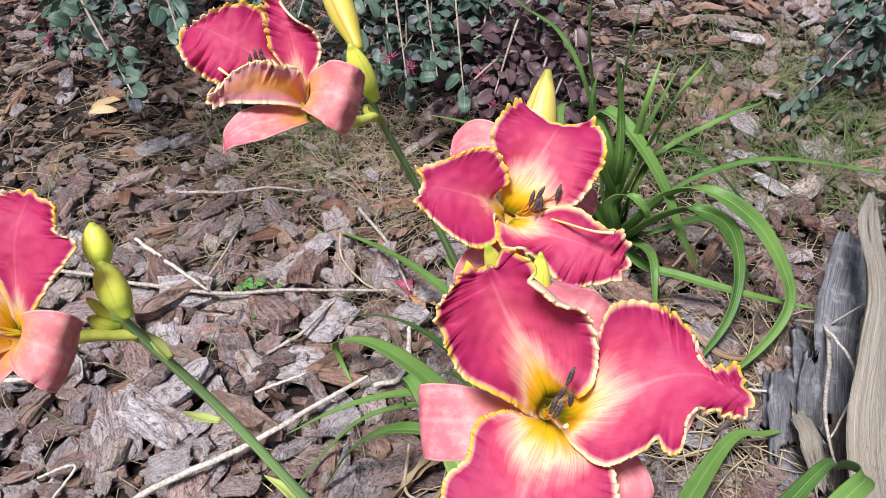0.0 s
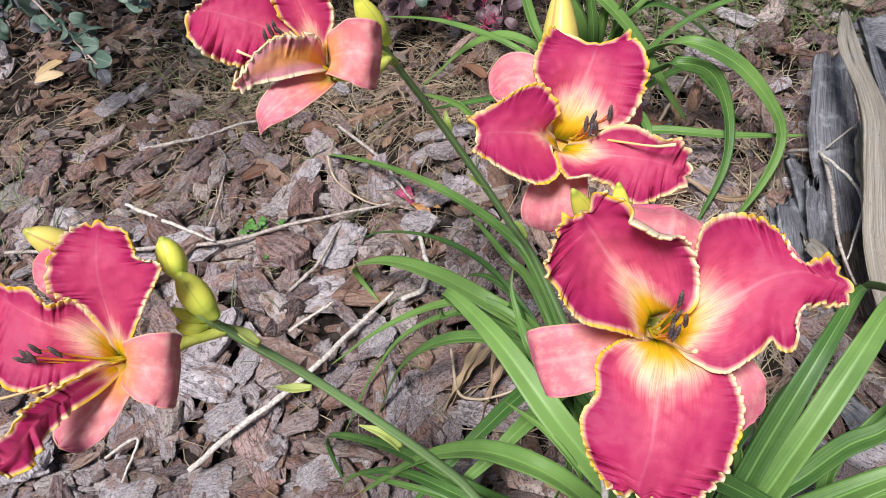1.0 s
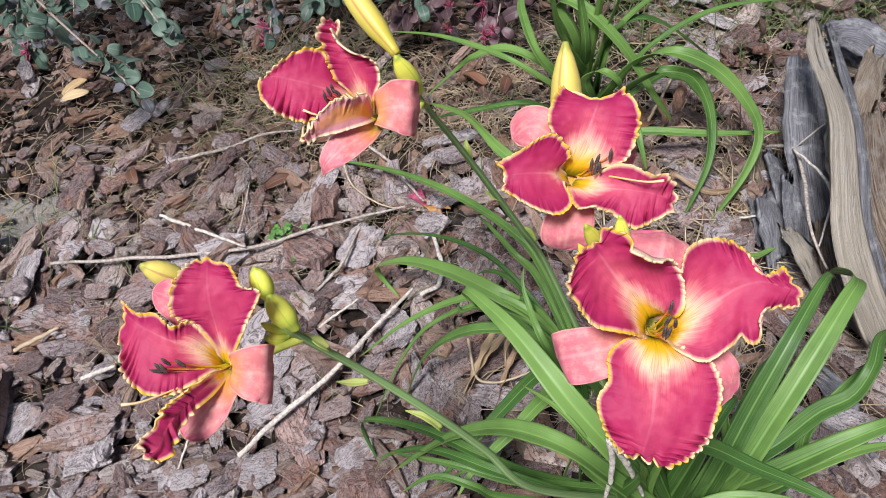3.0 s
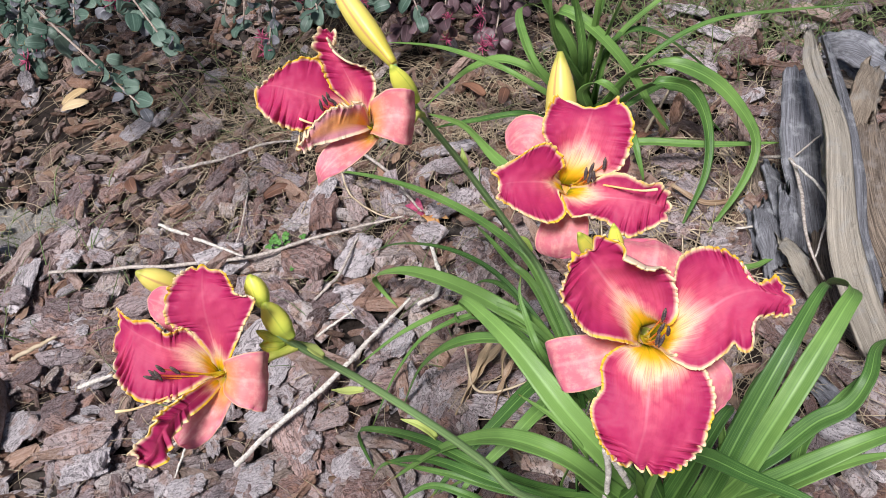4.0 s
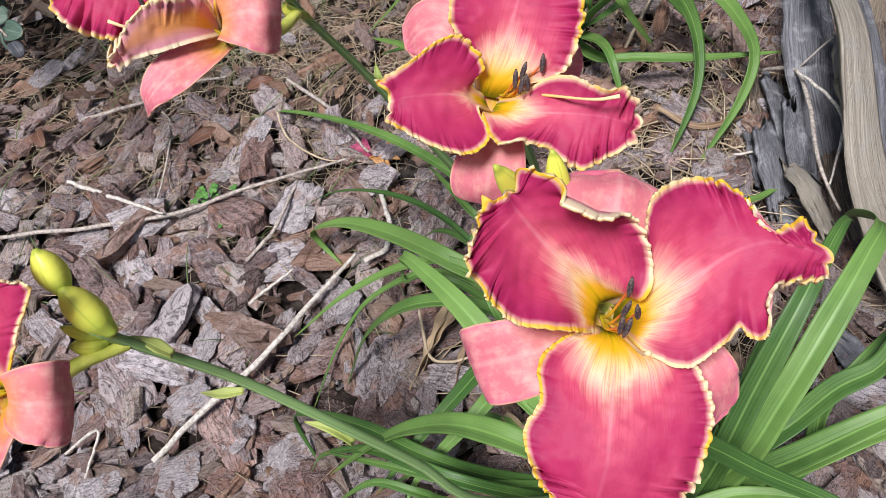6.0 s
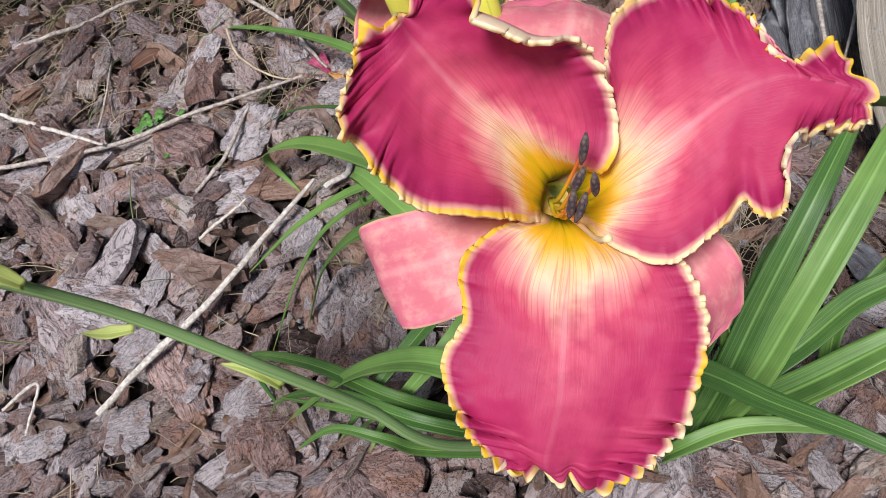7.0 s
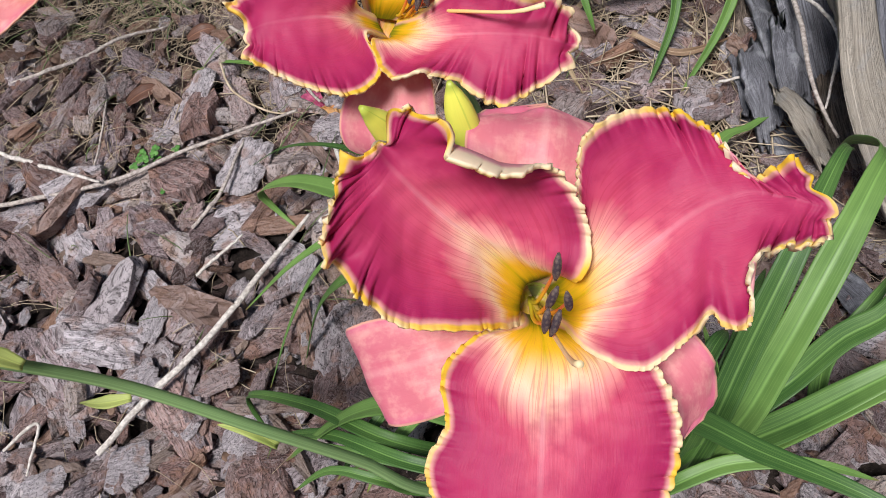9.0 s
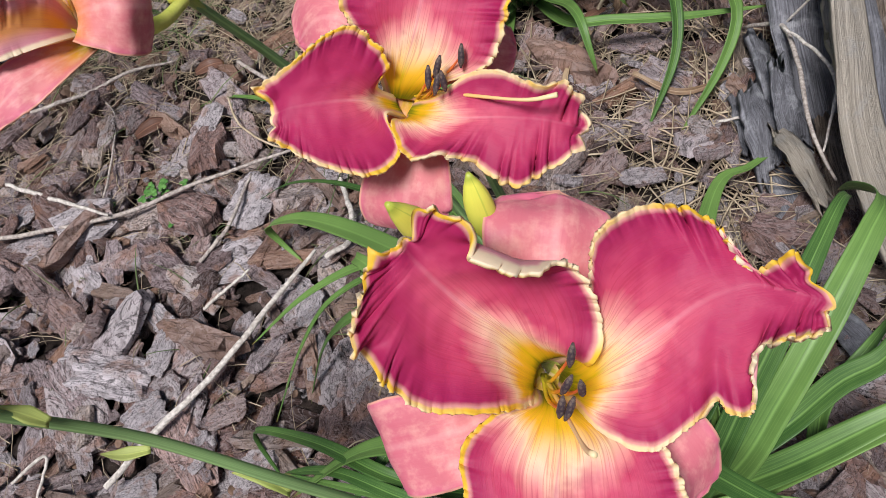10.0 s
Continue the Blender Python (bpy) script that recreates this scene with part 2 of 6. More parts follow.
def bark_material(name, per_object, tone=None, dark=0.0):
    k = Nodes(name)
    r, v, e = k.attribute()
    rnd = k.random(per_object) if tone is None else tone
    co = k.vec(r, v, e)
    long_co = k.vec(k.math("MULTIPLY", r, 2.6), k.math("MULTIPLY", v, 3.8), k.math("ADD", e, k.math("MULTIPLY", rnd, 40.0)))
    plates = k.math("MULTIPLY", k.noise(long_co, 1.0, 6.0, 0.60, 0.9), 8.0)
    step = k.math("FLOOR", plates)
    inside = k.math("FRACT", plates)
    shade = k.math("FRACT", k.math("MULTIPLY", k.math("SINE", k.math("MULTIPLY", k.math("ADD", step, rnd), 12.99)), 43.76))
    # plate edges embossed in colour: bark cracks with edge shadow, then a pale lit lip
    crack_shade = k.math("SUBTRACT", 1.0, k.between(inside, 0.03, 0.20))
    lit_lip = k.math("MULTIPLY", k.between(inside, 0.16, 0.26), k.math("SUBTRACT", 1.0, k.between(inside, 0.30, 0.62)))
    grain = k.noise(k.vec(k.math("MULTIPLY", r, 3.6), k.math("MULTIPLY", v, 19.0), k.math("MULTIPLY", rnd, 50.0)), 1.0, 6.0, 0.70, 0.9)
    fine = k.noise(co, 19.0, 6.0, 0.72)
    kind = k.ramp(rnd, (0.0, (0.085, 0.056, 0.054)), (0.12, (0.45, 0.272, 0.235)), (0.26, (0.250, 0.178, 0.180)), (0.42, (0.60, 0.395, 0.350)),
                  (0.56, (0.48, 0.375, 0.385)), (0.72, (0.80, 0.72, 0.745)), (0.84, (0.33, 0.245, 0.250)), (0.96, (0.66, 0.53, 0.465)))
    col = k.mix(k.math("MULTIPLY", shade, 0.42), kind, k.mix(0.5, kind, (0.16, 0.105, 0.088)))
    col = k.mix(k.math("SUBTRACT", 1.0, k.between(grain, 0.36, 0.60)), col, k.mix(0.58, col, (0.045, 0.030, 0.027)))
    worn = k.math("MULTIPLY", k.between(k.math("ADD", shade, k.math("MULTIPLY", k.math("SUBTRACT", fine, 0.5), 1.4)), 0.50, 0.85), k.between(rnd, 0.05, 0.7))
    col = k.mix(k.math("MULTIPLY", worn, 0.46), col, (0.74, 0.665, 0.675))
    col = k.mix(k.math("MULTIPLY", lit_lip, 0.20), col, (0.76, 0.68, 0.685))
    rust = k.math("MULTIPLY", k.between(k.noise(co, 3.0, 3.0), 0.54, 0.66), 0.5)
    col = k.mix(rust, col, (0.38, 0.195, 0.125))
    col = k.mix(k.math("MULTIPLY", crack_shade, 0.72), col, (0.026, 0.017, 0.016))
    col = k.mix(k.math("MULTIPLY", k.math("SUBTRACT", 1.0, k.between(fine, 0.32, 0.45)), 0.80), col, (0.022, 0.015, 0.014))
    if dark:
        col = k.mix(dark, col, k.ramp(k.math("FRACT", k.math("MULTIPLY", rnd, 7.3)), (0.0, (0.060, 0.040, 0.033)), (0.3, (0.30, 0.175, 0.115)), (0.6, (0.52, 0.300, 0.190)), (0.8, (0.16, 0.108, 0.085)), (1.0, (0.62, 0.48, 0.36))))
    k.bump(k.math("ADD", k.math("MULTIPLY", step, 0.30), k.math("ADD", k.math("MULTIPLY", grain, 1.3), k.math("MULTIPLY", fine, 0.9))), 1.0, 0.006)
    return k.finish(col, 0.85, 0.0, 0.12)


def soil_material():
    k = Nodes("soil")
    co = k.coord()
    a, b, c = k.noise(co, 9.0, 5.0), k.noise(co, 90.0, 6.0, 0.7), k.noise(co, 500.0, 4.0, 0.7)
    # near black: shade of the gaps between chips is put into the soil colour
    col = k.mix(k.between(b, 0.35, 0.65), (0.010, 0.007, 0.006), (0.050, 0.035, 0.029))
    col = k.mix(k.math("MULTIPLY", k.between(c, 0.55, 0.75), 0.45), col, (0.22, 0.17, 0.14))
    col = k.mix(k.math("MULTIPLY", k.between(a, 0.55, 0.7), 0.35), col, (0.24, 0.21, 0.19))
    sand, beyond, q2 = k.attribute()
    col = k.mix(beyond, col, k.mix(k.between(b, 0.35, 0.65), (0.060, 0.042, 0.036), k.mix(k.between(a, 0.4, 0.6), (0.20, 0.145, 0.122), (0.27, 0.225, 0.212))))
    col = k.mix(k.between(k.math("ADD", sand, k.math("MULTIPLY", k.math("SUBTRACT", b, 0.5), 0.9)), 0.35, 0.65), col, k.mix(k.between(c, 0.35, 0.65), (0.20, 0.18, 0.165), (0.46, 0.43, 0.40)))
    k.bump(k.math("ADD", b, c), 0.9, 0.006)
    return k.finish(col, 0.9, 0.0, 0.2)


def boot_material(name, a, b, c, rough=0.8):
    k = Nodes(name)
    r, v, e = k.attribute()
    co = k.coord()
    fibre = k.noise(k.vec(k.math("MULTIPLY", v, 46.0), k.math("MULTIPLY", r, 4.0), 0.0), 1.0, 6.0, 0.7, 0.4)
    blot = k.noise(co, 38.0, 5.0, 0.65)
    fine = k.noise(co, 330.0, 4.0, 0.7)
    col = k.mix(k.between(fibre, 0.40, 0.62), a, b)
    col = k.mix(k.math("MULTIPLY", k.math("SUBTRACT", 1.0, k.between(fibre, 0.30, 0.40)), rough), col, (0.022, 0.017, 0.014))
    col = k.mix(k.math("MULTIPLY", k.between(blot, 0.5, 0.68), 0.7), col, c)
    col = k.mix(k.math("MULTIPLY", k.between(fine, 0.6, 0.75), 0.5), col, (0.03, 0.024, 0.02))
    k.bump(k.math("ADD", fibre, k.math("MULTIPLY", fine, 0.5)), 1.0, 0.002 + 0.006 * rough)
    return k.finish(col, 0.8, 0.0, 0.25)


petal_mat, sepal_mat = petal_material(), sepal_material()
yellow_bud = bud_material("yellow_bud", (0.63, 0.53, 0.08), (0.84, 0.69, 0.18), (0.46, 0.13, 0.13), 0.30)
green_bud = bud_material("green_bud", (0.54, 0.66, 0.09), (0.86, 0.83, 0.13), (0.48, 0.58, 0.08))
leaf_mat = leaf_material("daylily_leaf", (0.042, 0.108, 0.024), (0.175, 0.305, 0.075))
scape_mat = leaf_material("scape", (0.180, 0.295, 0.110), (0.270, 0.400, 0.160))
bract_mat = leaf_material("bract", (0.26, 0.36, 0.07), (0.45, 0.50, 0.15))
shrub_leaf = leaf_material("shrub_leaf", (0.045, 0.085, 0.062), (0.135, 0.190, 0.150))
dusky_leaf = leaf_material("dusky_leaf", (0.070, 0.072, 0.080), (0.165, 0.160, 0.180))
purple_leaf = leaf_material("purple_leaf", (0.065, 0.040, 0.046), (0.150, 0.090, 0.102))
grass_mat = plain_material("grass", (0.085, 0.150, 0.045), (0.26, 0.31, 0.13), 20.0, 0.55, 0.25, per=False)
straw = plain_material("straw", (0.27, 0.190, 0.118), (0.68, 0.56, 0.40), 60.0, 0.7, 0.1, per=False)
pale = plain_material("pale_wood", (0.36, 0.315, 0.275), (0.70, 0.64, 0.58), 230.0, 0.8, 0.0, (1, 1, 1), 0.8, 0.002)
grey = plain_material("grey_wood", (0.22, 0.180, 0.160), (0.52, 0.45, 0.40), 230.0, 0.8, 0.0, (1, 1, 1), 0.8, 0.002)
filament_mat, style_mat, anther_mat = filament_material(), style_material(), anther_material()
bark_single, bark_many = bark_material("bark_piece", True), bark_material("bark_litter", False)
bark_shred = bark_material("bark_shreds", False, None, 0.55)
bark_red, bark_grey, bark_dark, bark_cream = [bark_material("bark_" + n, True, t) for n, t in (("red", 0.40), ("grey", 0.73), ("dark", 0.25), ("cream", 0.97))]
soil = soil_material()
beige = boot_material("beige_boot", (0.33, 0.285, 0.235), (0.50, 0.435, 0.360), (0.40, 0.370, 0.340), 0.32)
buff = boot_material("buff_boot", (0.22, 0.165, 0.125), (0.42, 0.345, 0.270), (0.38, 0.34, 0.30), 0.6)
slate = boot_material("slate_boot", (0.140, 0.137, 0.152), (0.30, 0.295, 0.325), (0.48, 0.475, 0.50), 0.5)
brown = boot_material("brown_boot", (0.11, 0.080, 0.062), (0.40, 0.31, 0.24), (0.34, 0.29, 0.26))
pink_tuft = plain_material("pink_tuft", (0.36, 0.045, 0.12), (0.58, 0.14, 0.24), 200.0, 0.5, 0.3)
red_stem = plain_material("red_stem", (0.20, 0.145, 0.120), (0.40, 0.32, 0.27), 200.0, 0.7)
tan_leaf = leaf_material("tan_leaf", (0.42, 0.29, 0.15), (0.60, 0.45, 0.27))
clover_mat = leaf_material("clover", (0.06, 0.17, 0.035), (0.13, 0.29, 0.07))
fibre_mat = plain_material("palm_fibre", (0.16, 0.075, 0.04), (0.34, 0.20, 0.12), 100.0, 0.8, per=False)
throat_mat = plain_material("throat", (0.42, 0.46, 0.07), (0.62, 0.62, 0.14), 120.0, 0.5)
dead_strap = leaf_material("dead_strap", (0.20, 0.12, 0.075), (0.44, 0.32, 0.20))


# ---- building tools ----
def mesh_from(name, verts, faces, mat, pat=None, smooth=True):
    me = bpy.data.meshes.new(name)
    me.from_pydata([tuple(map(float, v)) for v in verts], [], faces)
    if pat is not None:
        layer = me.attributes.new("pat", "FLOAT_COLOR", "POINT")
        layer.data.foreach_set("color", np.hstack([np.asarray(pat, float), np.ones((len(verts), 1))])[:, :4].astype(np.float32).ravel())
    me.materials.append(mat)
    me.polygons.foreach_set("use_smooth", [smooth] * len(me.polygons))
    me.update()
    return me


def part(name, me, parent, label="", at=(0, 0, 0)):
    ob = new(name, me)
    ob.parent = parent
    ob.location = at
    return tagged(ob, label) if label else ob


def thing(name, at, label, category, group="", kind="", me=None):
    ob = new(name, me)
    ob.location = at
    return tagged(ob, label, category, group, kind)


def spline(points, n):
    """Points along a smooth curve through the given ones, evenly by parameter."""
    p = np.asarray(points, float)
    m = len(p)
    q = np.vstack([2 * p[0] - p[1], p, 2 * p[-1] - p[-2]])
    t = np.linspace(0, m - 1, n)
    i = np.minimum(t.astype(int), m - 2)
    f = (t - i)[:, None]
    a, b, c, d = q[i], q[i + 1], q[i + 2], q[i + 3]
    return 0.5 * (2 * b + (c - a) * f + (2 * a - 5 * b + 4 * c - d) * f ** 2 + (3 * b - a - 3 * c + d) * f ** 3)


def even(points, n):
    """The same, evenly by length."""
    c = spline(points, 160)
    s = np.concatenate([[0], np.cumsum(np.linalg.norm(np.diff(c, axis=0), axis=1))])
    g = np.linspace(0, s[-1], n)
    return np.stack([np.interp(g, s, c[:, k]) for k in range(c.shape[1])], 1)


def steps(points, n):
    """The spline's parameter at points that lie evenly by length."""
    c = spline(points, 160)
    s = np.concatenate([[0], np.cumsum(np.linalg.norm(np.diff(c, axis=0), axis=1))])
    return np.interp(np.linspace(0, s[-1], n), s, np.linspace(0, 1, 160))


def unit(a):
    return a / np.maximum(np.linalg.norm(a, axis=-1, keepdims=True), 1e-9)


def smoothstep(x, lo, hi):
    t = np.clip((x - lo) / (hi - lo), 0, 1)
    return t * t * (3 - 2 * t)


def shell(grid, pat, thick):
    """A sheet of nu x nv points made into a closed body of the given thickness."""
    nu, nv = grid.shape[:2]
    du, dv = np.gradient(grid, axis=0), np.gradient(grid, axis=1)
    nrm = unit(np.cross(du, dv))
    verts = np.vstack([(grid + nrm * thick / 2).reshape(-1, 3), (grid - nrm * thick / 2).reshape(-1, 3)])
    off, faces = nu * nv, []
    for i in range(nu - 1):
        for j in range(nv - 1):
            a = i * nv + j
            faces.append((a, a + nv, a + nv + 1, a + 1))
            faces.append((off + a, off + a + 1, off + a + nv + 1, off + a + nv))
    rim = [j for j in range(nv)] + [i * nv + nv - 1 for i in range(1, nu)] + [(nu - 1) * nv + j for j in range(nv - 2, -1, -1)] + [i * nv for i in range(nu - 2, 0, -1)]
    for a, b in zip(rim, rim[1:] + rim[:1]):
        faces.append((a, b, off + b, off + a))
    face = np.ones((off, 1))
    flat = pat.reshape(-1, 3)
    return verts, faces, np.vstack([np.hstack([flat, face]), np.hstack([flat, face * 0])])


def tube(points, radii, sides=8, n=14, cap=True):
    """A round body along a curve, with its radius at even steps."""
    c = even(points, n)
    r = np.interp(np.linspace(0, 1, n), np.linspace(0, 1, len(radii)), radii)
    t = unit(np.gradient(c, axis=0))
    ref = np.array([0.31, 0.17, 0.93]) if abs(t[0] @ np.array([0.31, 0.17, 0.93])) < 0.9 else np.array([1.0, 0, 0])
    x = unit(np.cross(t, ref))
    y = np.cross(t, x)
    ang = np.linspace(0, 2 * np.pi, sides, endpoint=False)
    g = c[:, None] + r[:, None, None] * (np.cos(ang)[None, :, None] * x[:, None] + np.sin(ang)[None, :, None] * y[:, None])
    verts = g.reshape(-1, 3)
    faces = [(i * sides + j, i * sides + (j + 1) % sides, (i + 1) * sides + (j + 1) % sides, (i + 1) * sides + j) for i in range(n - 1) for j in range(sides)]
    if cap:
        faces += [tuple(range(sides - 1, -1, -1)), tuple((n - 1) * sides + j for j in range(sides))]
    pat = np.stack(np.broadcast_arrays(np.linspace(0, 1, n)[:, None], (ang / (2 * np.pi))[None, :], np.ones((n, sides))), -1).reshape(-1, 3)
    return verts, faces, pat


def ribbon(points, half, name, mat, keel=0.25, thick=0.0006, n=40, nv=7, twist=0.0, wave=0.0, seed=0, origin=(0, 0, 0), taper=None, side=None):
    """A long leaf: a folded strap along a curve, narrowing to its tip."""
    rng = np.random.RandomState(seed)
    c = even(points, n)
    t = unit(np.gradient(c, axis=0))
    u = np.linspace(0, 1, n)
    flat = np.array([0.0, 0.0, 1.0])
    chord = c[-1] - c[0]
    s0 = unit(np.cross(flat, chord)) if side is None else np.asarray(side, float)
    s = unit(s0[None] - t * (t @ s0)[:, None])
    up = np.cross(t, s)
    a = twist * u + 0.25 * np.sin(u * 5 + rng.rand() * 6) * (0.4 if twist or wave else 0.0)
    s, up = s * np.cos(a)[:, None] + up * np.sin(a)[:, None], up * np.cos(a)[:, None] - s * np.sin(a)[:, None]
    w = half * (taper(u) if taper else np.minimum(1, 0.75 + u * 1.2) * np.clip((1 - u) / 0.42, 0, 1) ** 0.62)
    w = np.maximum(w, 0.0004)
    v = np.linspace(-1, 1, nv)
    k = keel * (1 - 0.6 * u)
    ruff = wave * np.sin(u[:, None] * 22 + rng.rand() * 6 + v[None, :] * 1.5) * np.abs(v)[None, :] ** 2
    g = c[:, None] + s[:, None] * (w[:, None] * v[None])[..., None] + up[:, None] * (w[:, None] * (k[:, None] * np.abs(v)[None] + ruff))[..., None]
    pat = np.stack(np.broadcast_arrays(u[:, None], (v * 0.5 + 0.5)[None], (1 - np.abs(v))[None] * w[:, None] * 100), -1)
    vs, fs, ps = shell(g, pat, thick)
    return mesh_from(name, vs - np.asarray(origin), fs, mat, ps)


# ---- daylily flowers; lengths in centimetres within a flower ----
def bloom(name, mid, side, left, right, mat, cup=(0.35, 0.0), ruffle=0.3, waves=9, seed=0, nu=250, nv=45, thick=0.06, blunt=0.16, start=0.18):
    """One sepal: a sheet along its midrib, with half-widths to its left and right, cupped, frilled along the edge."""
    rng = np.random.RandomState(seed)
    c = even(mid, nu)
    length = np.sum(np.linalg.norm(np.diff(c, axis=0), axis=1))
    t = unit(np.gradient(c, axis=0))
    u = np.linspace(0, 1, nu)
    s0 = np.asarray(side, float)
    if s0.ndim == 1:
        s0 = np.stack([s0, s0])
    s = unit(s0[0] + (s0[1] - s0[0]) * smoothstep(u, 0.1, 0.9)[:, None])
    s = unit(s - t * np.sum(s * t, 1)[:, None])
    up = np.cross(t, s)
    ends = np.sqrt(np.clip(1 - np.clip((u - (1 - blunt)) / blunt, 0, 1) ** 2.2, 0.0, 1))
    par = steps(mid, nu)
    wl, wr = [np.maximum(np.interp(par, np.linspace(0, 1, 160), spline(np.asarray(w, float)[:, None], 160)[:, 0]), 0.08) * ends + 0.02 for w in (left, right)]
    v = np.linspace(-1, 1, nv)
    v = np.sign(v) * np.abs(v) ** 0.8
    a = np.abs(v)[None]
    w = np.where(v[None] > 0, wl[:, None], wr[:, None])
    sgn = np.sign(v)[None]
    ph = rng.rand(8) * 6.28
    k = np.where(v[None] > 0, 1.0, 1.13)
    row = lambda f, z: np.array([noise.noise(Vector((x * f, seed * 3.7 + z, 0.5))) for x in u])[:, None]
    lefty = v[None] > 0
    wander = np.where(lefty, row(5.0, 0.0), row(5.0, 9.0)) * 4.2 + np.where(lefty, row(14.0, 2.0), row(14.0, 12.0)) * 1.8
    swell = np.clip(0.75 + 1.9 * np.where(lefty, row(5.0, 4.0), row(5.0, 14.0)), 0.15, 1.9)
    phase = 6.283 * waves * u[:, None] * k + np.where(lefty, ph[0], ph[1]) + wander + a * 2.6
    phase2 = phase * 2.63 + ph[2]
    on = smoothstep(u, start, start + 0.25)[:, None]
    tip = smoothstep(u, 0.78, 1.0)[:, None]
    e = np.maximum(smoothstep(a, 0.50, 1.0) ** 1.5, tip ** 2 * 0.7)
    phase = phase + tip * v[None] * 9
    amp = ruffle * on * swell
    lift = e * amp * (np.sin(phase) + 0.40 * np.sin(phase2))
    crimp = smoothstep(a, 0.84, 1.0) * 0.15 * on * (ruffle > 0.12) * np.sin(phase * 2.3 + 1.5 * wander + ph[4]) * swell ** 1.5
    lat = w * a * (1 - 0.05 * a * a) + e * amp * 0.18 * np.cos(phase + ph[5]) + crimp * 0.25 + smoothstep(a, 0.7, 1.0) * on * (ruffle > 0.12) * 0.045 * np.where(lefty, row(26.0, 6.0), row(26.0, 16.0))
    cupped = (cup[0] + (cup[1] - cup[0]) * smoothstep(u, 0.05, 0.75))[:, None]
    nrm = cupped * w * a ** 2.0 + lift + crimp
    g = c[:, None] + s[:, None] * (sgn * lat)[..., None] + up[:, None] * nrm[..., None]
    pucker = np.array([[noise.noise(Vector((x * 0.75, y * 0.75, z * 0.75 + seed))) for x, y, z in row] for row in g])
    g = g + up[:, None] * (pucker * 0.22 * on)[..., None]
    reach = np.broadcast_to((u * length)[:, None], w.shape)
    edge = np.minimum((1 - a) * w, length - reach)
    pat = np.stack([np.clip(reach / 8.0, 0, 2), np.broadcast_to((v * 0.5 + 0.5)[None], w.shape), edge], -1)
    bead = thick * (1 + 1.3 * smoothstep(np.broadcast_to(a, w.shape), 0.90, 1.0) * (ruffle > 0.12))[..., None]
    vs, fs, ps = shell(g, pat, bead)
    return mesh_from(name, vs * 0.01, fs, mat, ps)


